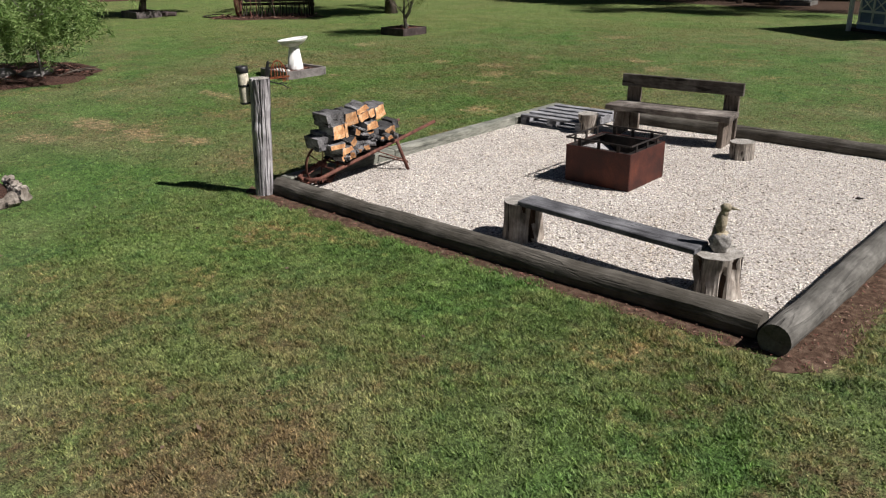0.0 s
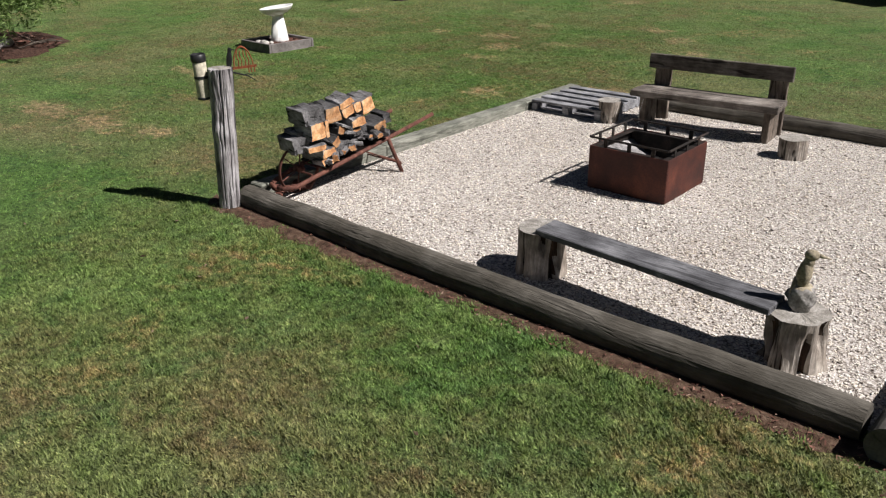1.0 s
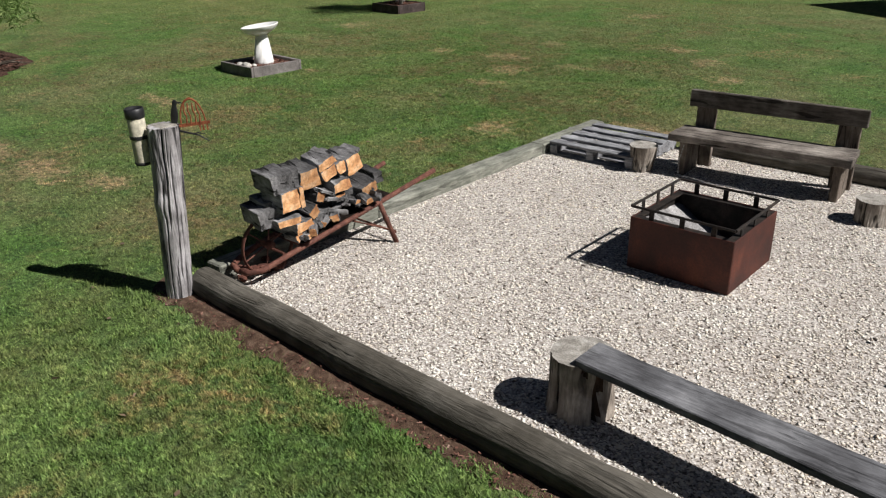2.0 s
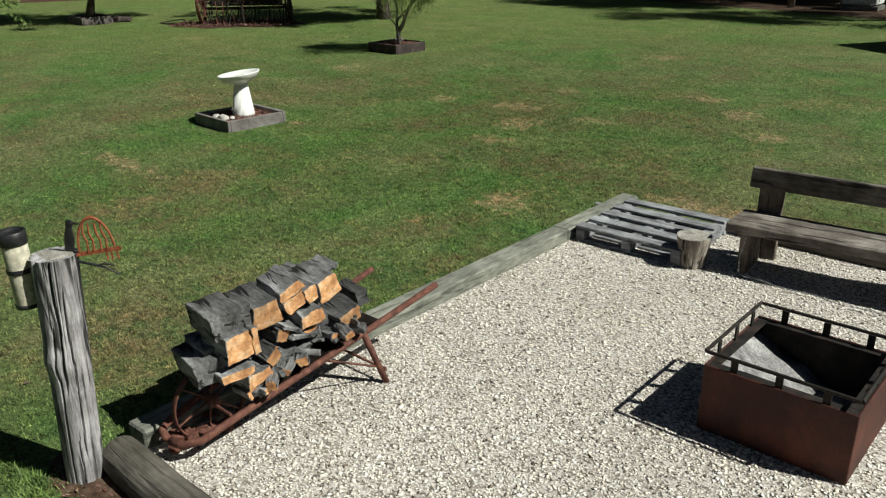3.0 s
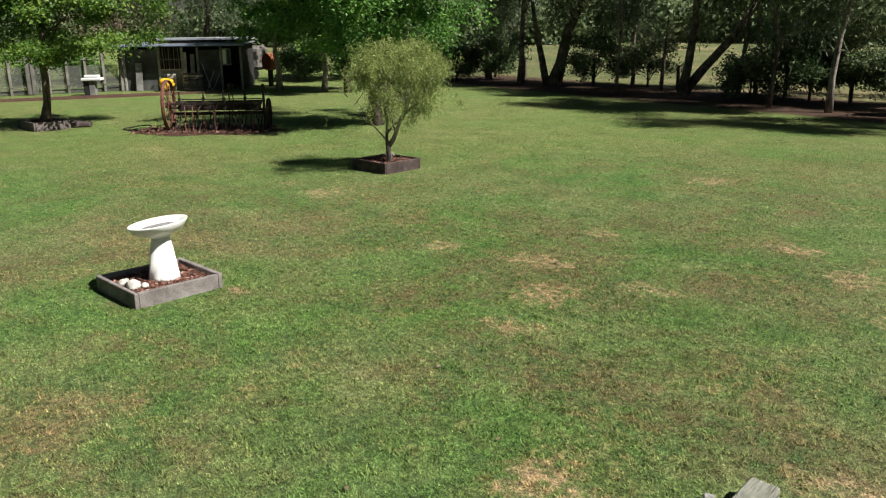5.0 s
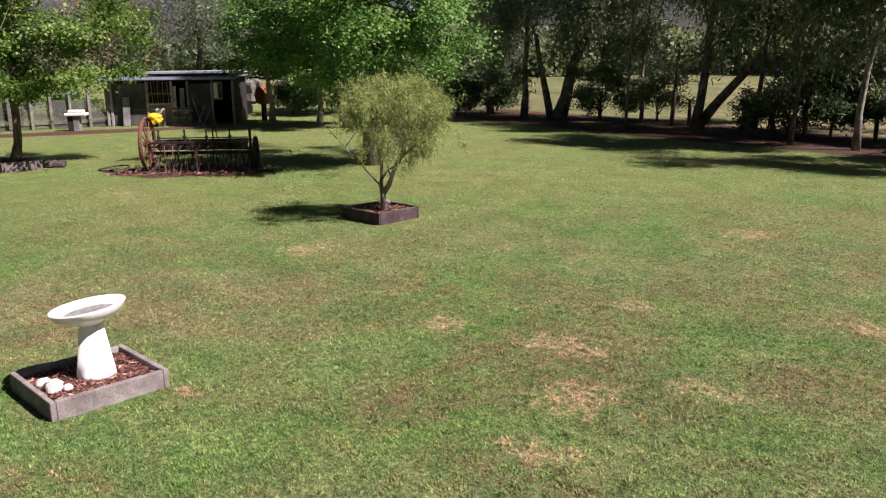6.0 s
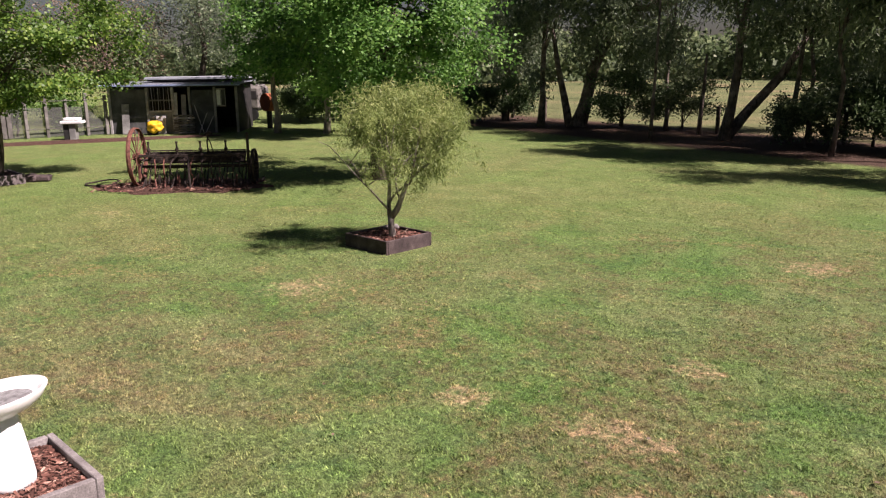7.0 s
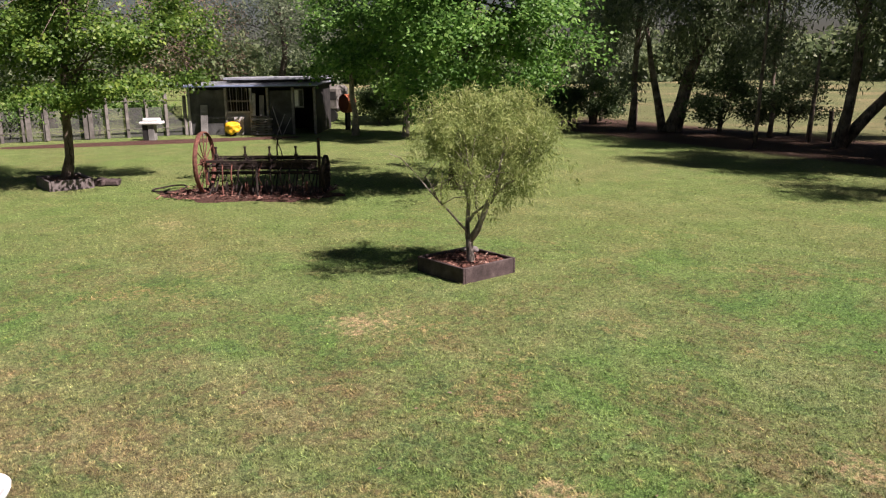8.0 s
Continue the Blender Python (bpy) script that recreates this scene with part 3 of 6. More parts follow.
# ---- kerb ----
def kerb_log(a, b, r, material, label, seed):
    d = Vector(b) - Vector(a)
    ob = thing("kerb_log", Matrix.Translation(a), label, "log", "logs round the fire pit")
    pts = line((0, 0, 0), d, 34)
    for i, p in enumerate(pts):
        f = i / 33
        p.z += 0.012 * noise.noise(Vector((i * 0.25, seed, 0)))
        off = 0.02 * math.sin(f * 5 + seed)
        p += Vector((-d.y, d.x, 0)).normalized() * off
    radii = [r * (1 + 0.05 * noise.noise(Vector((i * 0.2, seed, 3)))) for i in range(34)]
    radii[0] *= 0.95
    radii[-1] *= 0.95
    part("log_body", tube(pts, radii, 28, 0.010, seed, True, 4.0), material, ob, smooth=False)
    return ob


kerb_log((-7.13, 5.17, 0.06), (-1.70, 5.155, 0.075), 0.116, LOG_X, "long round weathered timber log kerb with drying cracks", 2.0)
kerb_log((-1.54, 4.97, 0.10), (-1.50, 10.85, 0.09), 0.118, LOG_Y, "long round grey timber log kerb with a sawn end", 9.0)
kerb_log((-6.0, 10.78, 0.07), (-1.66, 10.74, 0.08), 0.105, LOG_X, "round dark timber log kerb behind the bench", 5.0)


def kerb_sleeper(y0, y1, label):
    ob = thing("kerb_sleeper", pose(-7.21, y0, 0), label, "sleeper", "sleepers beside the fire pit")
    part("beam", box(-0.09, 0.09, 0, y1 - y0, -0.08, 0.13, 0.012, 0.004), SLEEPER_Y, ob)
    return ob


kerb_sleeper(5.335, 7.0, "squared greenish-grey treated timber sleeper beside the lawn")
kerb_sleeper(7.008, 9.55, "squared greenish-grey treated timber sleeper beside the lawn")
kerb_sleeper(9.558, 10.85, "squared greenish-grey treated timber sleeper beside the pallet")


# ---- solar post with its ornament ----
def gate_post():
    ob = thing("timber_post", pose(-7.185, 5.02, 0), "weathered grey round timber post with cracks and a knot", "post")
    bm = bmesh.new()
    sides, rings = 132, []
    for i in range(64):
        f = i / 63
        z = -0.05 + 1.33 * f
        ring = []
        for j in range(sides):
            a = 2 * math.pi * j / sides
            c, s = math.cos(a), math.sin(a)
            r = 0.097 + 0.010 * f + 0.006 * noise.noise(Vector((c * 1.3 + 4, s * 1.3, z * 1.1)))
            r += 0.020 * math.exp(-((z - 0.74) / 0.07) ** 2) * max(0.0, c * 0.45 - s * 0.9) ** 3
            groove = noise.noise(Vector((c * 5 + 9, s * 5, z * 0.5 + 0.35 * noise.noise(Vector((z * 4, 2, 0))))))
            r -= 0.055 * max(0.0, groove - 0.16)
            # long drying cracks that wander down the shaft
            for a0, drift, depth, wide, z0, z1 in ((-0.62, -0.10, 0.050, 0.050, 0.55, 1.4), (-0.80, -0.16, 0.042, 0.034, -0.1, 0.95), (-0.25, 0.1, 0.030, 0.028, 0.15, 1.15), (-1.35, 0.05, 0.028, 0.026, -0.1, 0.6), (-0.45, 0.0, 0.026, 0.024, -0.1, 0.35), (0.6, 0.1, 0.04, 0.04, 0.1, 1.3), (2.4, 0.1, 0.04, 0.04, 0.1, 1.3), (-1.9, -0.1, 0.03, 0.03, 0.5, 1.3)):
                line = a0 + drift * (1.25 - z) + 0.10 * noise.noise(Vector((z * 3.2, a0 * 9, 0))) + 0.04 * noise.noise(Vector((z * 11, a0 * 9, 3)))
                off = (a - line + math.pi) % (2 * math.pi) - math.pi
                fade = min(1.0, max(0.0, (z - z0) / 0.12)) * min(1.0, max(0.0, (z1 - z) / 0.12))
                r -= depth * fade * math.exp(-(off / wide) ** 2)
            ring.append(bm.verts.new((0.045 * max(z / 1.25, 0) ** 1.5 + r * c, 0.036 * z + r * s, z)))
        rings.append(ring)
    for a, b in zip(rings, rings[1:]):
        for j in range(sides):
            bm.faces.new((a[j], a[(j + 1) % sides], b[(j + 1) % sides], b[j]))
    bm.faces.new(rings[-1])
    part("post_shaft", bm, POST_WOOD, ob)
    top = box(-0.07, 0.07, -0.06, 0.06, 1.262, 1.282, 0.01, 0.014, pose(0.045, 0.045, 0))
    part("post_top", top, ENDGRAIN, ob)
    return ob


gate_post()


def post_lamp():
    ob = thing("solar_lamp", pose(-7.262, 4.955, 1.01, 1.5, -1.5, 0) @ Matrix.Diagonal((0.88, 0.88, 0.92, 1)), "cream cylinder solar lamp with black cap strapped to the post", "lamp")
    part("lamp_body", lathe([(0.066, 0.02), (0.068, 0.03), (0.066, 0.18), (0.066, 0.36), (0.064, 0.365)]), CREAM, ob, smooth=True)
    part("cap", lathe([(0.070, 0.355), (0.073, 0.36), (0.073, 0.425), (0.066, 0.43), (0.063, 0.415)]), BLACK_PLASTIC, ob, "black ribbed cap", True)
    part("bottom_ring", lathe([(0.060, 0.0), (0.071, 0.004), (0.072, 0.024), (0.067, 0.026)]), BLACK_PLASTIC, ob, "black bottom ring", True)
    strap = lathe([(0.069, 0.200), (0.0715, 0.202), (0.0715, 0.224), (0.069, 0.226)])
    put(strap, box(0.05, 0.15, 0.02, 0.06, 0.202, 0.224, 0.003))
    part("strap", strap, BLACK_PLASTIC, ob, "black strap")


post_lamp()


def cut_ornament():
    """A flat cut-steel ornament: a fan of bars on a rail."""
    ob = thing("rusted_ornament", pose(-7.075, 5.14, 1.235, 0, -4, 55) @ Matrix.Diagonal((0.54, 1, 0.84, 1)), "rusted cut-steel garden ornament with a fan of bars", "ornament")
    part("rail", box(0.02, 0.40, -0.004, 0.004, 0.03, 0.055, 0.001), RUST_BRIGHT, ob)
    arch = [Vector((0.20 + 0.15 * math.cos(a), 0, 0.05 + 0.20 * math.sin(a))) for a in np.linspace(0.05, math.pi - 0.05, 14)]
    part("arch", tube(arch, 0.010, 6), RUST_BRIGHT, ob)
    for f in (0.12, 0.17, 0.23, 0.28):
        pts = [Vector((f, 0, 0.05)), Vector((f + 0.012, 0, 0.11)), Vector((f - 0.008, 0, 0.16)), Vector((0.20 + (f - 0.20) * 0.9, 0, 0.215))]
        part("bar", tube(pts, [0.011, 0.008, 0.010, 0.008], 6), RUST_BRIGHT, ob)
    for f in (0.26, 0.30, 0.35):
        part("tooth", box(f, f + 0.018, -0.003, 0.003, -0.02, 0.032, 0.001), RUST_BRIGHT, ob)
    part("stem", box(-0.04, 0.05, -0.012, 0.012, 0.032, 0.046, 0.002), RUST_BRIGHT, ob)
    part("cap_bar", box(0.18, 0.225, -0.003, 0.003, 0.245, 0.262, 0.001), RUST_BRIGHT, ob)


cut_ornament()


def bird_cutout():
    ob = thing("bird_silhouette", pose(-7.085, 5.13, 1.235, 0, 0, 40) @ Matrix.Diagonal((0.95, 1, 0.9, 1)), "black metal bird silhouette on a twig, fixed to the post", "ornament")
    body = tube([(-0.030, 0, -0.035), (-0.020, 0, 0.02), (-0.006, 0, 0.075), (0.002, 0, 0.125), (0.006, 0, 0.165), (0.010, 0, 0.195), (0.016, 0, 0.222), (0.018, 0, 0.240)],
                [0.007, 0.013, 0.024, 0.028, 0.023, 0.016, 0.020, 0.010], 12)
    put(body, tube([(0.022, 0, 0.222), (0.072, 0, 0.215)], [0.010, 0.002], 6))
    for v in body.verts:
        v.co.y *= 0.35
    part("silhouette", body, BLACK_PLASTIC, ob)
    part("twig", tube([(-0.12, 0, 0.02), (0.0, 0, 0.01), (0.10, 0, -0.015), (0.16, 0, -0.03), (0.23, 0, -0.075)], [0.008, 0.009, 0.008, 0.006, 0.004], 7), BLACK_PLASTIC, ob)
    part("twig", tube([(0.12, 0, -0.02), (0.16, 0, -0.01), (0.21, 0, -0.022)], [0.006, 0.005, 0.003], 6), BLACK_PLASTIC, ob)


bird_cutout()


# ---- wheelbarrow and firewood ----
def barrow():
    ob = thing("wheelbarrow", pose(-6.95, 5.45, 0.02), "old rusted pipe-framed wheelbarrow with a spoked iron wheel, loaded with firewood", "wheelbarrow")
    for s in (-1, 1):
        shaft = [(s * 0.02, -0.06, 0.115), (s * 0.11, -0.035, 0.115), (s * 0.16, 0.05, 0.125), (s * 0.175, 0.25, 0.17), (s * 0.24, 0.95, 0.32 - (0.02 if s < 0 else 0)), (s * 0.31, 1.78, 0.50 - (0.06 if s < 0 else 0))]
        part("shaft", tube(shaft, [0.024, 0.024, 0.023, 0.022, 0.021, 0.021], 10, 0.001), RUST_PIPE, ob, smooth=True)
        part("leg", tube([(s * 0.265, 1.16, 0.365), (s * 0.30, 1.215, 0.18), (s * 0.335, 1.27, 0.0)], 0.021, 9), RUST_PIPE, ob, smooth=True)
        part("leg_brace", tube([(s * 0.325, 1.275, 0.1), (s * 0.22, 0.85, 0.30)], 0.007, 6), RUST_PIPE, ob, smooth=True)
    for y, z, w in ((0.42, 0.205, 0.19), (0.80, 0.29, 0.23), (1.22, 0.375, 0.27)):
        part("cross_bar", tube([(-w, y, z), (w, y, z)], 0.012, 8), RUST_PIPE, ob, smooth=True)
    part("leg_bar", tube([(-0.335, 1.27, 0.09), (0.335, 1.27, 0.09)], 0.009, 6), RUST_PIPE, ob, smooth=True)
    tray = bmesh.new()
    a = [tray.verts.new(p) for p in ((-0.24, 0.42, 0.225), (0.20, 0.42, 0.225), (0.26, 1.30, 0.41), (-0.30, 1.30, 0.41))]
    tray.faces.new(a)
    bmesh.ops.solidify(tray, geom=tray.faces[:], thickness=0.012)
    part("tray", tray, IRON_OLD, ob, "dark rusted tray")
    R = 0.232
    circle = [(0.0, R * math.cos(a), R * math.sin(a)) for a in np.linspace(0, 2 * math.pi, 33)]
    rim = tube(circle, 0.008, 8, caps=False)
    for v in rim.verts:
        v.co.x *= 2.6
    rim_ob = part("wheel_rim", rim, RUST_PIPE, ob, smooth=True)
    place = pose(-0.02, 0.235, 0.225)
    rim_ob.matrix_basis = place
    hub = tube([(-0.05, 0, 0), (0.05, 0, 0)], 0.035, 14)
    hub.transform(place)
    part("hub", hub, RUST_PIPE, ob, smooth=True)
    axle = tube([(-0.17, 0.235, 0.20), (0.17, 0.235, 0.20)], 0.010, 8)
    part("axle", axle, RUST_PIPE, ob)
    for i in range(6):
        a = i * math.pi / 3 + 0.35
        sp = tube([(0, 0.02 * math.cos(a), 0.02 * math.sin(a)), (0, R * math.cos(a), R * math.sin(a))], 0.006, 6)
        sp.transform(place)
        part("spoke", sp, RUST_PIPE, ob)
    return ob


barrow()


def firewood(x, y, z, lx, ly, lz, rz=0.0, ry=0.0, rx=0.0, cut=True):
    """A split hardwood block: grey weathered sides, fresh orange cut ends."""
    bm = bmesh.new()
    bmesh.ops.create_cube(bm, size=1.0)
    bmesh.ops.subdivide_edges(bm, edges=bm.edges[:], cuts=5, use_grid_fill=True)
    s = random.uniform(0, 90)
    for v in bm.verts:
        p = Vector((v.co.x * lx, v.co.y * ly, v.co.z * lz))
        w = Vector((noise.noise(p * 9 + Vector((s, 0, 0))), noise.noise(p * 9 + Vector((0, s, 0))), noise.noise(p * 9 + Vector((0, 0, s)))))
        split = noise.noise(Vector((p.x * 6 + s, p.y * 34, p.z * 34)))
        v.co = p + Vector((w.x * 0.012, w.y * 0.010 + 0.007 * split, w.z * 0.010 + 0.007 * split))
        v.co.y *= 1 + 0.10 * math.sin(s) * v.co.z / lz * 2
    bmesh.ops.bevel(bm, geom=[e for e in bm.edges if e.calc_face_angle(0) > 0.9], offset=0.004, segments=1, affect="EDGES")
    bm.normal_update()
    for f in bm.faces:
        f.material_index = 1 if cut and f.normal.x > 0.75 else 0
    ob = part("firewood_block", bm, [FIREWOOD_GREY, FIREWOOD_CUT])
    ob.matrix_world = pose(x, y, z, rx, ry, rz)
    return tagged(ob, "split firewood block, grey weathered sides and orange cut end" if cut else "split firewood block, grey weathered all over", "firewood", "firewood on the barrow")


# stacked across the tray: the near end's place, length, width, height, roll, fresh cut or not
STACK = [
    (-6.72, 5.760, 0.630, 0.30, 0.170, 0.155, 2, True),
    (-6.71, 5.863, 0.643, 0.28, 0.042, 0.170, 4, True),
    (-6.72, 5.965, 0.760, 0.34, 0.165, 0.145, 4, True),
    (-6.74, 6.155, 0.831, 0.30, 0.165, 0.070, 19, True),
    (-6.75, 6.168, 0.740, 0.26, 0.130, 0.090, 20, True),
    (-6.73, 6.278, 0.762, 0.28, 0.080, 0.100, 14, True),
    (-6.73, 6.398, 0.765, 0.32, 0.155, 0.140, 17, True),
    (-6.70, 6.264, 0.630, 0.26, 0.150, 0.085, 11, True),
    (-6.72, 6.555, 0.515, 0.30, 0.150, 0.100, 17, True),
    (-6.74, 6.050, 0.574, 0.20, 0.085, 0.080, -22, True),
    (-6.70, 5.851, 0.412, 0.26, 0.165, 0.075, 7, True),
    (-6.72, 5.745, 0.478, 0.30, 0.200, 0.060, 3, True),
    (-6.76, 6.100, 0.427, 0.26, 0.120, 0.090, -8, False),
    (-6.75, 5.735, 0.771, 0.32, 0.190, 0.145, 3, False),
    (-6.75, 5.856, 0.776, 0.28, 0.060, 0.140, 6, False),
    (-6.80, 5.635, 0.512, 0.34, 0.170, 0.150, 4, False),
    (-6.84, 5.706, 0.598, 0.30, 0.150, 0.050, 2, False),
    (-6.72, 5.965, 0.490, 0.16, 0.090, 0.075, 32, True),
    (-6.72, 6.120, 0.605, 0.24, 0.130, 0.030, -24, False),
    (-6.72, 6.200, 0.530, 0.22, 0.190, 0.030, -14, False),
    (-6.73, 6.253, 0.540, 0.20, 0.100, 0.030, 20, True),
    (-6.82, 6.750, 0.547, 0.26, 0.090, 0.100, 14, False),
    (-6.86, 6.516, 0.795, 0.22, 0.160, 0.030, 15, False),
    (-6.90, 6.341, 0.777, 0.26, 0.130, 0.060, 10, False),
    (-6.84, 5.900, 0.400, 0.26, 0.220, 0.140, 10, False),
    (-6.84, 6.130, 0.440, 0.26, 0.220, 0.130, 12, False),
    (-6.82, 6.350, 0.480, 0.28, 0.220, 0.120, 12, False),
    (-6.82, 6.540, 0.450, 0.28, 0.180, 0.060, 12, False),
    (-6.92, 5.780, 0.530, 0.20, 0.220, 0.140, 8, False),
    (-6.92, 6.000, 0.550, 0.20, 0.200, 0.140, 10, False),
    (-6.92, 6.200, 0.580, 0.20, 0.200, 0.140, 12, False),
    (-6.92, 6.400, 0.610, 0.20, 0.200, 0.130, 12, False),
    (-6.95, 6.100, 0.700, 0.20, 0.200, 0.130, 10, False),
    (-6.95, 6.320, 0.720, 0.20, 0.200, 0.120, 12, False),
]
for x, y, z, lx, ly, lz, rx, cut in STACK:
    lx *= 0.86
    firewood(x - lx / 2, y, z, lx, ly, lz, random.uniform(-9, 1), random.uniform(-1, 4), rx, cut)

# splinters and broken bits between the stack and the near shaft
for i in range(22):
    f = i / 21
    y = 5.86 + 0.72 * f + random.uniform(-0.03, 0.03)
    size = random.uniform(0.5, 1.1)
    firewood(-6.79 + 0.05 * f + random.uniform(-0.06, 0.06), y, 0.31 + 0.155 * f + random.uniform(0.0, 0.05), 0.17 * size, random.uniform(0.03, 0.07), random.uniform(0.025, 0.06), random.uniform(-80, 40), random.uniform(-10, 12), random.uniform(-25, 35), i % 3 == 0)

for i in range(5):
    firewood(-6.75 + random.uniform(-0.04, 0.04), 5.80 + 0.035 * i, 0.305 + 0.008 * i + random.uniform(0, 0.05), random.uniform(0.10, 0.2), random.uniform(0.04, 0.08), random.uniform(0.03, 0.07), random.uniform(-60, 30), random.uniform(-8, 12), random.uniform(-20, 30), i % 2 == 0)

# rusted scraps heaped between the wheel and the kerb
for i in range(11):
    bm = blob(random.uniform(0.025, 0.05), (1.3, 0.8, 0.6), 0.6, i * 2.7, 2)
    bm.transform(pose(-7.02 + random.uniform(-0.08, 0.10), 5.42 + 0.035 * i, 0.05 + random.uniform(0, 0.05), random.uniform(-30, 30), 0, i * 47))
    tagged(part("rusted_scrap", bm, RUST_PIPE), "lump of rusted scrap under the barrow wheel", "scrap", "scraps under the barrow")


# ---- fire pit ----
def fire_box():
    ob = thing("fire_pit", pose(-4.9, 7.53, 0.02, 0, 0, 0.5), "square rusted steel fire pit, raised black rail, pale ash", "fire pit")
    W, D, H, T = 0.81, 0.80, 0.415, 0.012
    part("panel", box(0, W, 0, T, 0, H, 0.003), CORTEN, ob)
    part("panel", box(0, W, D - T, D, 0, H, 0.003), CORTEN, ob)
    part("panel", box(0, T, T + 0.001, D - T - 0.001, 0, H, 0.003), CORTEN, ob)
    part("panel", box(W - T, W, T + 0.001, D - T - 0.001, 0, H, 0.003), CORTEN, ob)
    rim = box(T, W - T, T, 0.07, H - 0.012, H - 0.004, 0.001)
    put(rim, box(T, W - T, D - 0.07, D - T, H - 0.012, H - 0.004, 0.001))
    put(rim, box(T, 0.07, 0.072, D - 0.072, H - 0.012, H - 0.004, 0.001))
    put(rim, box(W - 0.07, W - T, 0.072, D - 0.072, H - 0.012, H - 0.004, 0.001))
    part("inner_rim", rim, SOOT, ob, "sooty inner rim")
    bowl = bmesh.new()
    n = 18

    def ash_height(i, j):
        bank = 0.24 * max(0.0, 1 - i / n / 0.62) + 0.05 * (1 - j / n)
        return 0.07 + bank + 0.03 * noise.noise(Vector((i * 0.35, j * 0.35, 2)))

    grid = [[bowl.verts.new((T + (W - 2 * T) * i / n, T + (D - 2 * T) * j / n, ash_height(i, j))) for j in range(n + 1)] for i in range(n + 1)]
    for i in range(n):
        for j in range(n):
            bowl.faces.new((grid[i][j], grid[i + 1][j], grid[i + 1][j + 1], grid[i][j + 1]))
    part("ash_bed", bowl, ASH, ob, "pale grey ash banked to one side", True)
    for x0, x1, y0, y1 in ((T + 0.001, W - T - 0.001, D - T - 0.006, D - T - 0.001), (W - T - 0.006, W - T - 0.001, T + 0.001, D - T - 0.008), (T + 0.001, T + 0.006, T + 0.001, D - T - 0.008)):
        part("liner", box(x0, x1, y0, y1, 0.02, H - 0.014, 0), SOOT, ob, "black sooted inner face")
    zr = H + 0.085
    e = -0.004
    for name, a, b in (("rail", (-e, -e * 0.2, zr), (W + e, -e * 0.2, zr)), ("rail", (-e, D, zr), (W + e, D, zr)), ("rail", (-e * 0.6, -e, zr + 0.001), (-e * 0.6, D + e, zr + 0.001)), ("rail", (W + e * 0.4, -e, zr + 0.001), (W + e * 0.4, D + e, zr + 0.001))):
        part(name, tube([a, b], 0.011, 8), SOOT, ob)
    for f in (0.2, 0.5, 0.8):
        for yy in (0.015, D - 0.025):
            part("rail_post", box(W * f - 0.02, W * f + 0.02, yy, yy + 0.010, H - 0.05, zr, 0.002), SOOT, ob)
        for xx in (0.012, W - 0.022):
            part("rail_post", box(xx, xx + 0.010, D * f - 0.02, D * f + 0.02, H - 0.05, zr, 0.002), SOOT, ob)


fire_box()


# ---- sleeper bench ----
def sleeper_bench():
    ob = thing("sleeper_bench", pose(-5.72, 9.82, 0.02, 0, 0, 5.5), "brown weathered sleeper bench with a backrest plank on two posts", "bench")
    L = 1.68
    part("seat_plank", box(-0.05, L, -0.01, 0.215, 0.345, 0.425, 0.008, 0.003), BENCH_X, ob)
    part("seat_plank", box(-0.04, L - 0.02, 0.223, 0.44, 0.345, 0.418, 0.008, 0.003), BENCH_X, ob)
    for x in (0.07, L - 0.15):
        part("leg", box(x, x + 0.075, 0.02, 0.20, -0.01, 0.345, 0.006, 0.002), BENCH_Z, ob)
        part("leg", box(x + 0.002, x + 0.073, 0.215, 0.40, -0.01, 0.345, 0.006, 0.002), BENCH_Z, ob)
    for x in (0.06, L - 0.25):
        part("back_post", box(x, x + 0.20, 0.445, 0.50, -0.01, 0.655, 0.006, 0.002, pose(0, 0, 0, -2)), BENCH_Z, ob)
    part("back_plank", box(-0.02, L + 0.0, 0.425, 0.485, 0.63, 0.80, 0.008, 0.003, pose(0, 0, 0, -2)), BENCH_X, ob)
    return ob


sleeper_bench()


# ---- pallet ----
def pallet():
    ob = thing("timber_pallet", pose(-7.08, 9.62, 0.02, 0, 0, 1.5), "weathered grey timber pallet lying on the gravel", "pallet")
    W, D = 1.02, 1.05
    for x in (0.0, W / 2 - 0.045, W - 0.09):
        part("bearer", box(x, x + 0.09, 0, D, 0.020, 0.115, 0.005, 0.003), PALLET_X, ob)
    for i in range(5):
        y = i * (D - 0.135) / 4
        part("top_slat", box(-0.005, W + 0.005, y, y + 0.128 + random.uniform(-0.008, 0.008), 0.1155, 0.142, 0.004, 0.003), PALLET_X, ob)
    # bottom slats, extra ones added to hide lit gravel and darken the gaps
    for y in (0.0, 0.16, 0.31, D / 2 - 0.05, D / 2 + 0.1, D - 0.25, D - 0.1):
        part("bottom_slat", box(0, W, y, y + 0.10, -0.002, 0.0195, 0.004, 0.002), PALLET_X, ob)


pallet()


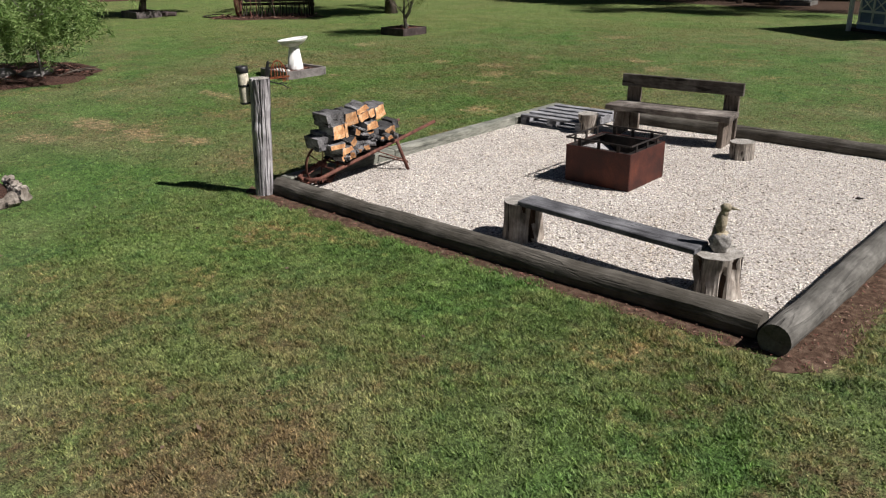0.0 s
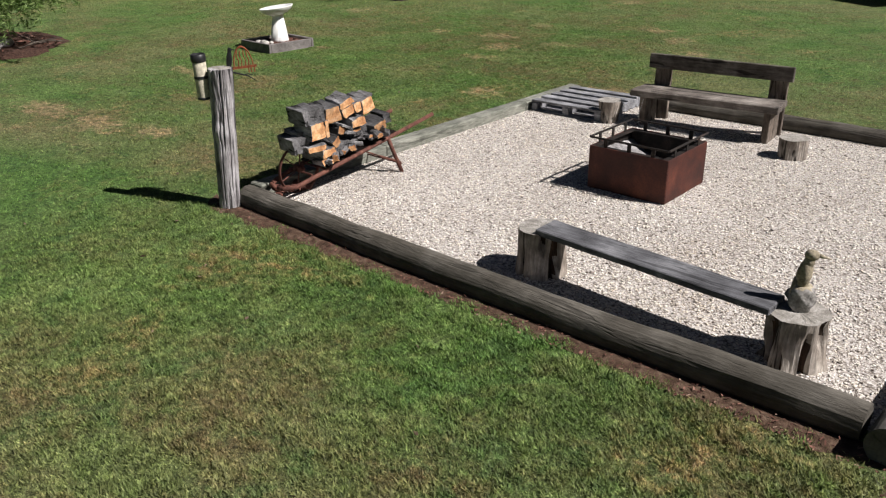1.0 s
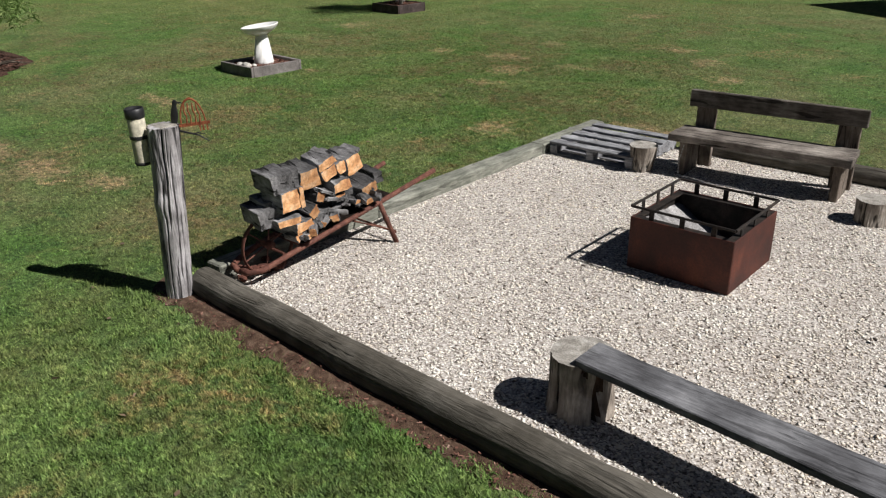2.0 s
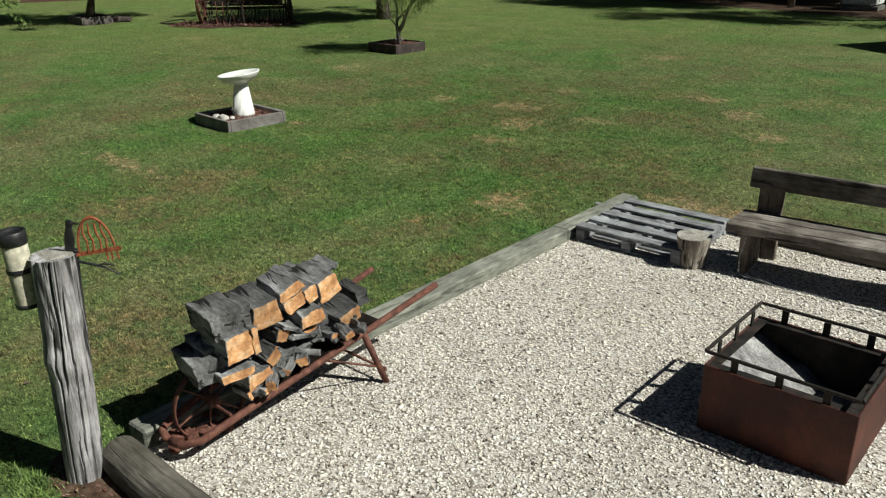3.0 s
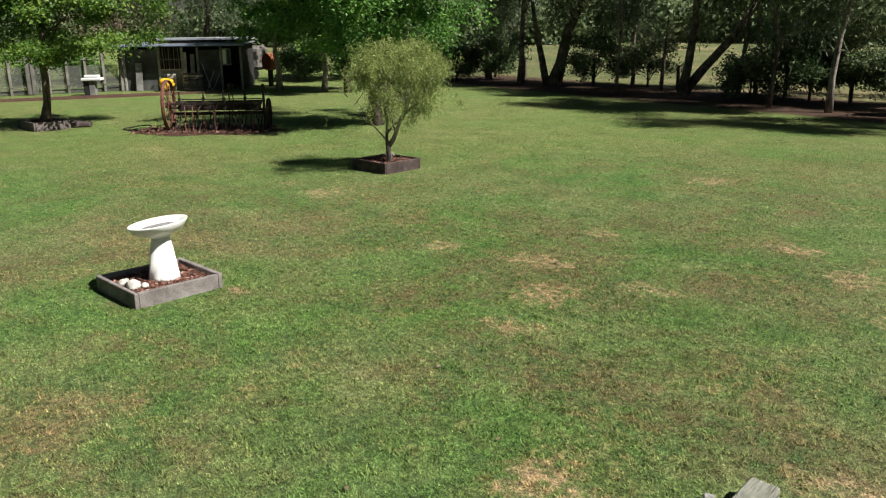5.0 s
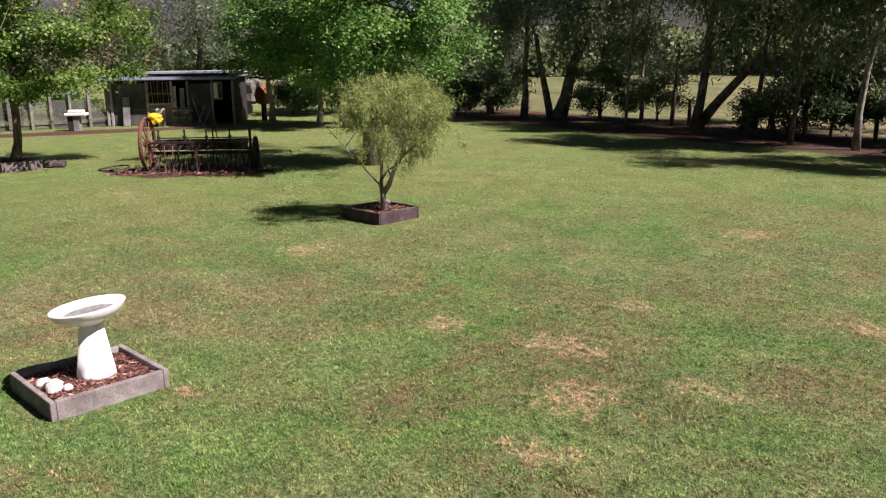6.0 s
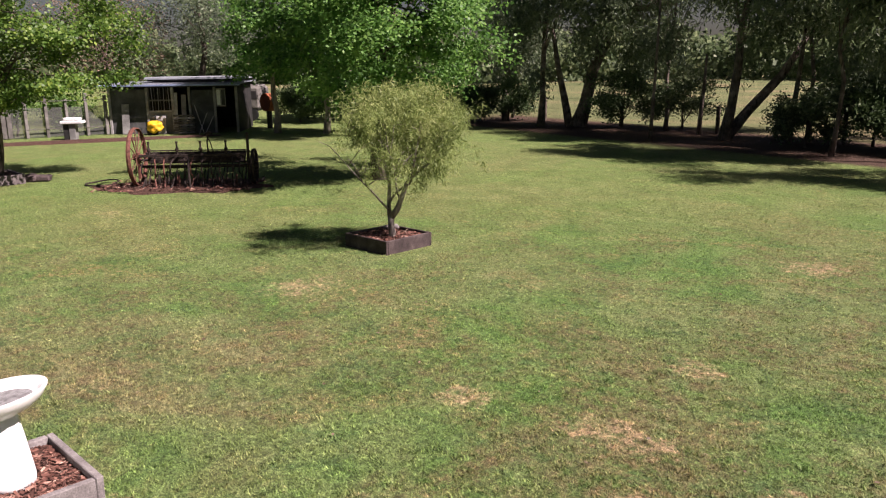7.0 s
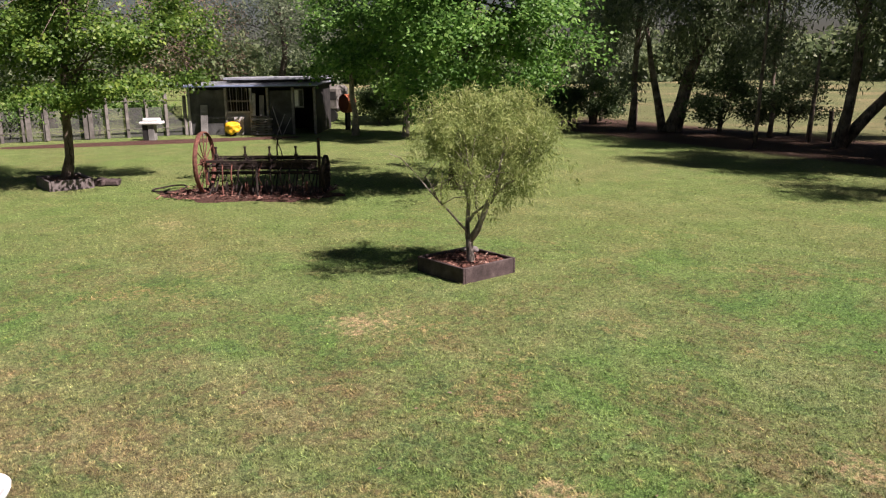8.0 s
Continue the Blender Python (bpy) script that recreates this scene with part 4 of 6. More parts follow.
# ---- stumps ----
def stump(name, x, y, r0, r1, h, label, seed, cracks=0.02, flare=0.0, z=0.02, group="", lean=0.0, sides=84):
    ob = thing(name, pose(x, y, z, lean, lean, 0), label, "stump", group)
    n = 14
    pts = [Vector((0, 0, -0.02 + (h + 0.02) * i / n)) for i in range(n + 1)]
    bm = bmesh.new()
    rings = []
    hollow = {}
    for i, p in enumerate(pts):
        f = i / n
        ring = []
        for j in range(sides):
            a = 2 * math.pi * j / sides
            r = r0 + (r1 - r0) * f + flare * (1 - f) ** 4 * (1 + noise.noise(Vector((math.cos(a) * 3, math.sin(a) * 3, seed))))
            r += 0.07 * r * noise.noise(Vector((math.cos(a) * 1.6 + seed, math.sin(a) * 1.6, f)))
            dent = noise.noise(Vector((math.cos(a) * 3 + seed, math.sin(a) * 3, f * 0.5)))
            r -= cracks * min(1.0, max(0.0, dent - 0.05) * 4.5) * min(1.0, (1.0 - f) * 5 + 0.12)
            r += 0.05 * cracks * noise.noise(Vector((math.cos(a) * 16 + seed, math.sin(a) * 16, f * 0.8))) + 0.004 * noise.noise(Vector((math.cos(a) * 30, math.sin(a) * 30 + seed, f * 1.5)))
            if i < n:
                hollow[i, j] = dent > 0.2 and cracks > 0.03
            ring.append(bm.verts.new((r * math.cos(a), r * math.sin(a), p.z + (0.006 * noise.noise(Vector((a, seed, 1))) if i == n else 0))))
        rings.append(ring)
    for i, (a, b) in enumerate(zip(rings, rings[1:])):
        for j in range(sides):
            # deep grooves take the darker brown
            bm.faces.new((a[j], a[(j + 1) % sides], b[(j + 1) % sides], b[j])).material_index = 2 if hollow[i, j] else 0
    bm.faces.new(rings[0][::-1])
    inner = [bm.verts.new((v.co.x * 0.5, v.co.y * 0.5, v.co.z + 0.004 * noise.noise(v.co * 30))) for v in rings[-1]]
    mid = bm.verts.new((0, 0, h))
    for j in range(sides):
        a = bm.faces.new((rings[-1][j], rings[-1][(j + 1) % sides], inner[(j + 1) % sides], inner[j]))
        b = bm.faces.new((inner[j], inner[(j + 1) % sides], mid))
        a.material_index = b.material_index = 1
    part("stump_body", bm, [BARK_Z, ENDGRAIN, HOLLOW_BROWN], ob)
    return ob


stump("log_stump", -6.0, 9.75, 0.105, 0.145, 0.27, "small tapered log stump with a grey sawn top", 3.1)
stump("log_stump", -3.74, 9.70, 0.15, 0.15, 0.21, "low round log stump seat beside the bench", 8.2, 0.006)
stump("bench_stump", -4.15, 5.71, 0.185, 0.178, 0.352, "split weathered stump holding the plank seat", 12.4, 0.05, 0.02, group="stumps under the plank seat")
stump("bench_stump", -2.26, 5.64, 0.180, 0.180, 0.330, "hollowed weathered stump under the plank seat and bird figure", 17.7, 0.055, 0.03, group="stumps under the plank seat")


def plank_seat():
    a, b = Vector((-4.11, 5.68, 0.366)), Vector((-2.37, 5.585, 0.350))
    bm = bmesh.new()
    n = 24
    rows = []
    for i in range(n + 1):
        p = a.lerp(b, i / n)
        w = 0.125 + 0.006 * noise.noise(Vector((i * 0.4, 1, 0)))
        z = p.z + 0.003 * noise.noise(Vector((i * 0.3, 3, 0)))
        rows.append([bm.verts.new(q) for q in ((p.x, p.y - w, z), (p.x, p.y + w, z), (p.x, p.y + w - 0.004, z + 0.045), (p.x, p.y - w + 0.004, z + 0.045))])
    for r, s in zip(rows, rows[1:]):
        for j in range(4):
            bm.faces.new((r[j], s[j], s[(j + 1) % 4], r[(j + 1) % 4]))
    bm.faces.new(rows[0])
    bm.faces.new(rows[-1][::-1])
    bmesh.ops.recalc_face_normals(bm, faces=bm.faces[:])
    bmesh.ops.bevel(bm, geom=[e for e in bm.edges if e.calc_face_angle(0) > 0.8], offset=0.006, segments=1, affect="EDGES")
    tagged(part("plank_seat", bm, PLANK_X), "weathered grey timber plank seat laid on two stumps", "bench")


plank_seat()


def bird_figure():
    bm = blob(0.078, (1.0, 0.95, 1.1), 0.5, 6.0, 3)
    bm.transform(pose(0, 0, 0.068))
    for r, sq, p, lean in ((0.052, (0.82, 0.85, 1.85), (-0.008, 0, 0.225), 5), (0.033, (0.95, 0.9, 1.3), (0.006, 0, 0.305), 4), (0.037, (1.12, 0.85, 0.88), (0.016, 0, 0.350), 8)):
        b = blob(r, sq, 0.06, 2.0, 3)
        b.transform(pose(*p, 0, lean, 0))
        put(bm, b)
    put(bm, tube([(0.046, 0, 0.352), (0.075, 0, 0.346), (0.118, 0, 0.338)], [0.015, 0.011, 0.003], 8))
    put(bm, tube([(-0.036, 0, 0.19), (-0.062, 0, 0.09)], [0.026, 0.012], 8))
    for f in bm.faces:
        f.material_index = 1 if f.calc_center_median().z < 0.14 else 0
    ob = part("bird_statue", bm, [STATUE, STATUE_ROCK], smooth=True)
    ob.matrix_world = pose(-2.27, 5.68, 0.350, 0, 0, 20)
    tagged(ob, "painted concrete bird statue on a rock, standing on the stump", "statue")


bird_figure()

# dark scraps lying on the stones
for x, y, s, r in ((-2.10, 8.75, 0.030, 20), (-3.1, 7.5, 0.018, 130)):
    bm = blob(s, (1.2, 0.6, 0.45), 0.5, x, 2)
    bm.transform(pose(x, y, 0.05, 0, 0, r))
    tagged(part("charcoal_scrap", bm, SOOT), "scrap of black charcoal on the gravel", "charcoal", "scraps on the gravel")


# ---- bird bath in its box ----
def planter(name, x, y, w, d, h, turn, board, label, fill, category="planter", thick=0.05):
    ob = thing(name, pose(x, y, 0, 0, 0, turn), label, category)
    part("board", box(0, w, 0, thick, -0.02, h, 0.006, 0.003), board, ob)
    part("board", box(0, w, d - thick, d, -0.02, h, 0.006, 0.003), board, ob)
    part("board", box(0, thick, thick + 0.002, d - thick - 0.002, -0.02, h - 0.003, 0.006, 0.003), board, ob)
    part("board", box(w - thick, w, thick + 0.002, d - thick - 0.002, -0.02, h - 0.003, 0.006, 0.003), board, ob)
    bm = bmesh.new()
    n = 16
    g = [[bm.verts.new((thick * 0.7 + (w - 1.4 * thick) * i / n, thick * 0.7 + (d - 1.4 * thick) * j / n, fill + 0.02 * noise.noise(Vector((i * 0.6 + x, j * 0.6, 1))))) for j in range(n + 1)] for i in range(n + 1)]
    for i in range(n):
        for j in range(n):
            bm.faces.new((g[i][j], g[i + 1][j], g[i + 1][j + 1], g[i][j + 1]))
    part("mulch_bed", bm, MULCH, ob, "reddish bark mulch", True)
    return ob


def chips(name, x0, x1, y0, y1, z, n, m, size, label, seed):
    """Loose bark chips, lying every way."""
    rng = np.random.default_rng(seed)
    c = np.stack([rng.uniform(x0, x1, n), rng.uniform(y0, y1, n), np.full(n, z) + rng.uniform(0, 0.018, n)], 1)
    a = rng.uniform(0, 2 * np.pi, n)
    d = np.stack([np.cos(a), np.sin(a), rng.normal(0, 0.25, n)], 1)
    s = np.stack([-np.sin(a), np.cos(a), rng.normal(0, 0.35, n)], 1)
    l, w = rng.uniform(0.5, 1.4, n)[:, None] * size, rng.uniform(0.15, 0.5, n)[:, None] * size
    vv = np.stack([c - d * l - s * w, c + d * l - s * w * 0.6, c + d * l * 0.9 + s * w, c - d * l * 0.8 + s * w * 0.8], 1).reshape(-1, 3)
    ob = mesh_of(name, vv, np.arange(n * 4).reshape(-1, 4), MULCH_CHIP)
    ob.matrix_world = m
    return tagged(ob, label, "mulch", kind="stuff")


k = Nodes("bark_chip")
g = k.n("ShaderNodeNewGeometry")
MULCH_CHIP = k.done(k.ramp(g.outputs["Random Per Island"], (0.0, (0.04, 0.018, 0.013)), (0.5, (0.12, 0.050, 0.036)), (0.85, (0.23, 0.115, 0.085)), (1.0, (0.40, 0.28, 0.22))), 0.85)

planter("bird_bath_box", -14.22, 10.13, 0.93, 1.0, 0.165, -3, BOX_GREY, "low grey timber box edging filled with bark mulch", 0.105)
chips("bark_chips", 0.06, 0.87, 0.06, 0.94, 0.105, 2200, pose(-14.22, 10.13, 0, 0, 0, -3), 0.024, "reddish bark chips in the bird bath box", 5)


def bird_bath():
    ob = thing("bird_bath", pose(-13.73, 10.67, 0.125), "white glazed pedestal bird bath with a tilted oval basin", "bird bath")
    pedestal = lathe([(0.175, -0.02), (0.172, 0.02), (0.150, 0.15), (0.128, 0.30), (0.108, 0.42), (0.100, 0.47), (0.105, 0.49)], 8)
    bmesh.ops.bevel(pedestal, geom=[e for e in pedestal.edges if abs(e.verts[0].co.z - e.verts[1].co.z) > 0.01], offset=0.02, segments=3, affect="EDGES")
    part("pedestal", pedestal, CERAMIC, ob, "tapering white pedestal", True)
    basin = lathe([(0.095, 0.455), (0.13, 0.475), (0.21, 0.505), (0.275, 0.55), (0.315, 0.605), (0.318, 0.618), (0.300, 0.620), (0.265, 0.585), (0.20, 0.552), (0.10, 0.540), (0.01, 0.538)], 40)
    tiltm = pose(0, 0, 0.47, 5.0, -5.5, 0) @ pose(0, 0, -0.47)
    basin.transform(tiltm)
    part("basin", basin, CERAMIC, ob, "wide white basin", True)
    # disc for the water, with the bowl's shade put into its colour
    dregs = lathe([(0.215, 0.562), (0.02, 0.565)], 30)
    dregs.transform(tiltm)
    part("dregs", dregs, BASIN_SHADE, ob, "grey water in the basin, darkened to stand for shade")


bird_bath()
for i, (x, y, r) in enumerate(((-13.64, 10.26, 0.075), (-13.75, 10.31, 0.06), (-13.83, 10.25, 0.06), (-13.57, 10.35, 0.045))):
    bm = blob(r, (1.2, 0.9, 0.7), 0.4, i * 3.3, 2)
    bm.transform(pose(x, y, 0.135, 0, 0, i * 50))
    tagged(part("stone", bm, STONE, smooth=True), "small pale stone in the bird bath box", "stone", "stones in the bird bath box")

chips("soil_litter", -7.3, -1.3, 4.84, 5.03, 0.012, 700, pose(0, 0, 0), 0.012, "twigs and bark scraps on the bare soil", 15)
chips("soil_litter", -1.42, -1.16, 4.9, 10.5, 0.012, 500, pose(0, 0, 0), 0.012, "twigs and bark scraps on the bare soil", 16)

# ---- boxed young tree ----
planter("tree_box", -17.80, 17.10, 0.98, 0.95, 0.215, -2, BOX_BROWN, "low dark brown board box round a young tree", 0.17, thick=0.035)
chips("bark_chips", 0.05, 0.92, 0.05, 0.90, 0.175, 500, pose(-17.80, 17.10, 0, 0, 0, -2), 0.035, "bark chips in the tree box", 6)


def willow_tree():
    rng = np.random.default_rng(11)
    ob = thing("weeping_tree", pose(-17.20, 17.55, 0.15), "young multi-stemmed weeping tree with narrow olive-green leaves", "tree")
    bm = bmesh.new()
    # stems as rows of (across, along, up, radius); across runs to the crown's heavier side
    across, along = Vector((0.74, 0.67, 0)), Vector((-0.67, 0.74, 0))
    stems = (
        ((0.0, 0.0, -0.06, 0.062), (0.01, 0.0, 0.08, 0.052), (-0.015, 0.01, 0.22, 0.046), (-0.01, 0.0, 0.34, 0.050)),
        ((-0.02, 0.0, 0.32, 0.036), (-0.045, 0.02, 0.46, 0.031), (-0.03, 0.04, 0.64, 0.028), (-0.02, 0.06, 0.84, 0.024), (-0.10, 0.10, 1.15, 0.017), (-0.16, 0.2, 1.7, 0.007)),
        ((0.0, 0.0, 0.32, 0.046), (0.10, -0.03, 0.46, 0.042), (0.155, -0.05, 0.60, 0.038), (0.25, -0.08, 0.84, 0.032), (0.35, -0.10, 1.08, 0.024), (0.50, -0.16, 1.75, 0.008)),
        ((-0.03, 0.03, 0.55, 0.020), (0.06, 0.06, 0.68, 0.018), (0.22, 0.10, 0.80, 0.017), (0.36, 0.14, 1.02, 0.013), (0.55, 0.3, 1.5, 0.006)),
        ((-0.05, -0.02, 0.45, 0.018), (-0.14, -0.05, 0.56, 0.016), (-0.30, -0.10, 0.76, 0.014), (-0.46, -0.16, 0.94, 0.011), (-0.75, -0.2, 1.3, 0.005)),
        ((0.14, -0.04, 0.58, 0.018), (0.10, -0.16, 0.80, 0.015), (0.09, -0.26, 1.05, 0.012), (0.0, -0.5, 1.5, 0.005)),
        ((0.27, -0.08, 0.88, 0.018), (0.48, -0.06, 1.08, 0.014), (0.72, -0.02, 1.22, 0.010), (0.95, 0.05, 1.5, 0.005)),
    )
    for k_, rows in enumerate(stems):
        q = [across * a_ + along * b_ + Vector((0, 0, c_)) for a_, b_, c_, r_ in rows]
        put(bm, tube(q, [1.05 * row[3] for row in rows], 10, 0.010 if k_ < 3 else 0.004, k_ * 7.0, True, 14.0))
        for _ in range(9 if k_ else 0):
            a = q[-2].lerp(q[-1], rng.uniform(-0.4, 1))
            b = a + Vector((rng.normal(0, 0.24), rng.normal(0, 0.24), rng.uniform(0.1, 0.5)))
            put(bm, tube([a, a.lerp(b, 0.5) + Vector((0, 0, 0.05)), b], [0.009, 0.006, 0.003], 5))
    part("trunk", bm, BARK_GREY, ob, smooth=True)
    c = crown_points(rng, 480, (0.08, 0.26, 1.66), (1.24, 1.24, 0.80), 0.2, 0.3, 2.0, 38, 0.155)
    # trailing twigs hang from the skin of the crown
    hang = []
    for p in c:
        n = rng.integers(3, 10)
        sway = rng.normal(0, 0.045, 2)
        for j in range(n):
            hang.append(p + np.array((sway[0] * j * 0.5, sway[1] * j * 0.5, -0.05 * j + 0.12)))
    hang = np.array(hang)
    leaf_cloud("crown", hang, 0.045, 11, 0.085, 0.011, LEAF_WILLOW, ob, rng, 0.9, 0.7)


willow_tree()
for x, y, r in ((-17.55, 17.95, 0.07), (-17.66, 17.86, 0.05)):
    bm = blob(r, (1.2, 0.9, 0.7), 0.4, x, 2)
    bm.transform(pose(x, y, 0.21))
    tagged(part("stone", bm, BOX_GREY, smooth=True), "grey stone in the tree box", "stone", "stones in the tree box")

# ---- boxed maple-like tree ----
planter("tree_box", -30.72, 15.70, 1.35, 1.0, 0.24, -4, BOX_WARM, "low dark timber box round a shade tree", 0.19)
tree("shade_tree", -30.05, 16.2, 5.2, 0.125, (0.3, 0.9, 3.8), (3.3, 3.4, 2.7), 480, 66, (0.095, 0.07), BARK_BROWN, LEAF_MAPLE, "broad shade tree with bright yellow-green leaves", 21, 0.15,
     (0.35, 0.45), (0.20, 0.20, 0.10), 0.25, 46, 0.15, 0.3, start=0.25, lobes=44, lobe=0.105, flat=0.5)
for j, (x, y) in enumerate(((-29.5, 16.86), (-29.36, 17.06))):
    bm = box(-0.17, 0.17, -0.14, 0.14, 0, 0.17 - 0.03 * j, 0.03, 0.03, pose(x, y, 0, 0, 0, 20 + 30 * j))
    tagged(part("rock", bm, BOX_BROWN), "dark brown squared rock beside the tree box", "rock", "rocks beside the tree box")


# ---- seed drill ----
patch("mulch_ring", -25.70, 18.80, 2.0, 1.15, 0.004, 0.05, MULCH, "bark mulch bed round the old seed drill", "mulch", 0.3, 4.0, turn=radians(43))
chips("bark_chips", -1.8, 1.8, -1.0, 1.0, 0.05, 900, pose(-25.70, 18.80, 0, 0, 0, 43), 0.05, "bark chips round the old seed drill", 25)


def seed_drill():
    ob = thing("seed_drill", pose(-25.62, 18.95, 0.05, 0, 0, 46.5), "rusted antique seed drill with spoked iron wheels and rows of tines", "farm machine")
    A, B = -1.02, 1.44

    def wheel(x, R, width):
        circle = [(x, R * math.cos(a), R + R * math.sin(a)) for a in np.linspace(0, 2 * math.pi, 37)]
        rim = tube(circle, 0.022, 6, caps=False)
        for v in rim.verts:
            v.co.x = x + (v.co.x - x) * width
        iron = RUST_PIPE if x < 0 else IRON_OLD
        w = part("wheel", rim, iron, ob, "rusted spoked iron wheel" if x < 0 else "dark spoked iron wheel")
        hub = tube([(x - 0.09, 0, R), (x + 0.09, 0, R)], 0.075, 12)
        part("hub", hub, iron, w)
        for i in range(12):
            a = i * math.pi / 6
            part("spoke", tube([(x, 0.05 * math.cos(a), R + 0.05 * math.sin(a)), (x, R * math.cos(a), R + R * math.sin(a))], 0.013, 5), iron, w)

    wheel(A - 0.14, 0.67, 2.4)
    wheel(B + 0.12, 0.40, 1.8)
    part("axle", tube([(A - 0.2, 0, 0.60), (B + 0.2, 0, 0.50)], 0.032, 8), IRON_OLD, ob)
    part("frame_beam", box(A, B, -0.37, -0.32, 0.69, 0.75, 0.006), IRON_OLD, ob)
    part("frame_beam", box(A, B, 0.22, 0.28, 0.69, 0.75, 0.006), IRON_OLD, ob)
    part("gear_shaft", tube([(A, -0.20, 0.46), (B, -0.20, 0.46)], 0.028, 8), IRON_OLD, ob)
    part("gear_shaft", tube([(A, 0.16, 0.40), (B, 0.16, 0.40)], 0.035, 8), IRON_OLD, ob)
    part("seed_trough", box(A + 0.1, B - 0.1, -0.02, 0.18, 0.50, 0.66, 0.02, 0.01), IRON_OLD, ob)
    part("end_post", box(B, B + 0.06, -0.30, -0.22, 0.0, 1.22, 0.008), IRON_OLD, ob)
    part("end_post", box(A - 0.06, A, -0.30, -0.22, 0.2, 0.80, 0.008), RUST_PIPE, ob)
    part("top_rail", tube([(A + 0.2, -0.34, 0.84), (B, -0.34, 0.83)], 0.016, 7), IRON_OLD, ob)
    for x in (-0.78, -0.14, 0.40, 0.98):
        part("rail_post", lathe_at(x, -0.34, [(0.026, 0.74), (0.024, 0.80), (0.045, 0.84), (0.045, 0.88), (0.022, 0.90), (0.020, 1.00), (0.034, 1.02), (0.030, 1.05)]), IRON_OLD, ob)
        part("cross_beam", box(x - 0.022, x + 0.022, -0.32, 0.22, 0.70, 0.74, 0.004), IRON_OLD, ob)
    rnd = random.Random(8)
    for i in range(11):
        x = A + 0.12 + i * (B - A - 0.24) / 10
        lean = rnd.uniform(-0.06, 0.06)
        part("tine", tube([(x, -0.30, 0.68), (x + lean, -0.50, 0.52), (x + lean, -0.52, 0.34), (x, -0.40, 0.20), (x + lean, -0.54, 0.0)], [0.014, 0.016, 0.016, 0.014, 0.024], 6), RUST_PIPE if i in (1, 2, 5) else IRON_OLD, ob)
        if i % 2 == 0:
            part("seed_tube", tube([(x + 0.05, 0.02, 0.52), (x + 0.06, -0.14, 0.30), (x + 0.05, -0.34, 0.06)], 0.020, 6), IRON_OLD, ob)
        if i % 2:
            part("disc", tube([(x + 0.08, -0.36, 0.17), (x + 0.095, -0.36, 0.17)], rnd.uniform(0.11, 0.15), 14), RUST_PIPE if i % 3 == 0 else IRON_OLD, ob)
        part("drag_arm", tube([(x - 0.04, 0.2, 0.42), (x - 0.04, -0.1, 0.24), (x - 0.03, -0.3, 0.05)], [0.014, 0.012, 0.016], 5), IRON_OLD, ob)
    part("drawbar", tube([(0.1, -0.35, 0.66), (0.2, -0.8, 0.40), (0.25, -0.95, 0.06)], 0.025, 7), IRON_OLD, ob)
    part("lever", tube([(0.50, 0.0, 0.72), (0.52, -0.15, 1.00), (0.57, -0.20, 1.22)], 0.018, 6), IRON_OLD, ob)
    part("lever_grip", tube([(0.50, -0.20, 1.17), (0.57, -0.20, 1.24), (0.66, -0.20, 1.20)], 0.026, 6), IRON_OLD, ob)
    part("lever", tube([(0.62, 0.0, 0.72), (0.60, -0.12, 0.95), (0.56, -0.16, 1.08)], 0.014, 6), IRON_OLD, ob)


def lathe_at(x, y, profile):
    bm = lathe(profile, 8)
    bm.transform(pose(x, y, 0))
    return bm


seed_drill()
hoop = tube([(-27.55 + 0.38 * math.cos(a), 17.72 + 0.38 * math.sin(a), 0.03 + 0.05 * max(0, math.sin(a))) for a in np.linspace(0, 2 * math.pi, 30)], 0.02, 6, caps=False)
tagged(part("iron_hoop", hoop, IRON_OLD), "old iron hoop lying at the mulch edge", "hoop")


# ---- shed and yard fence ----
patch("mulch_border", -39.6, 22.2, 5.6, 0.75, 0.004, 0.05, MULCH, "bark mulch border in front of the yard fence", "mulch", 0.1, 8.0, turn=radians(66))


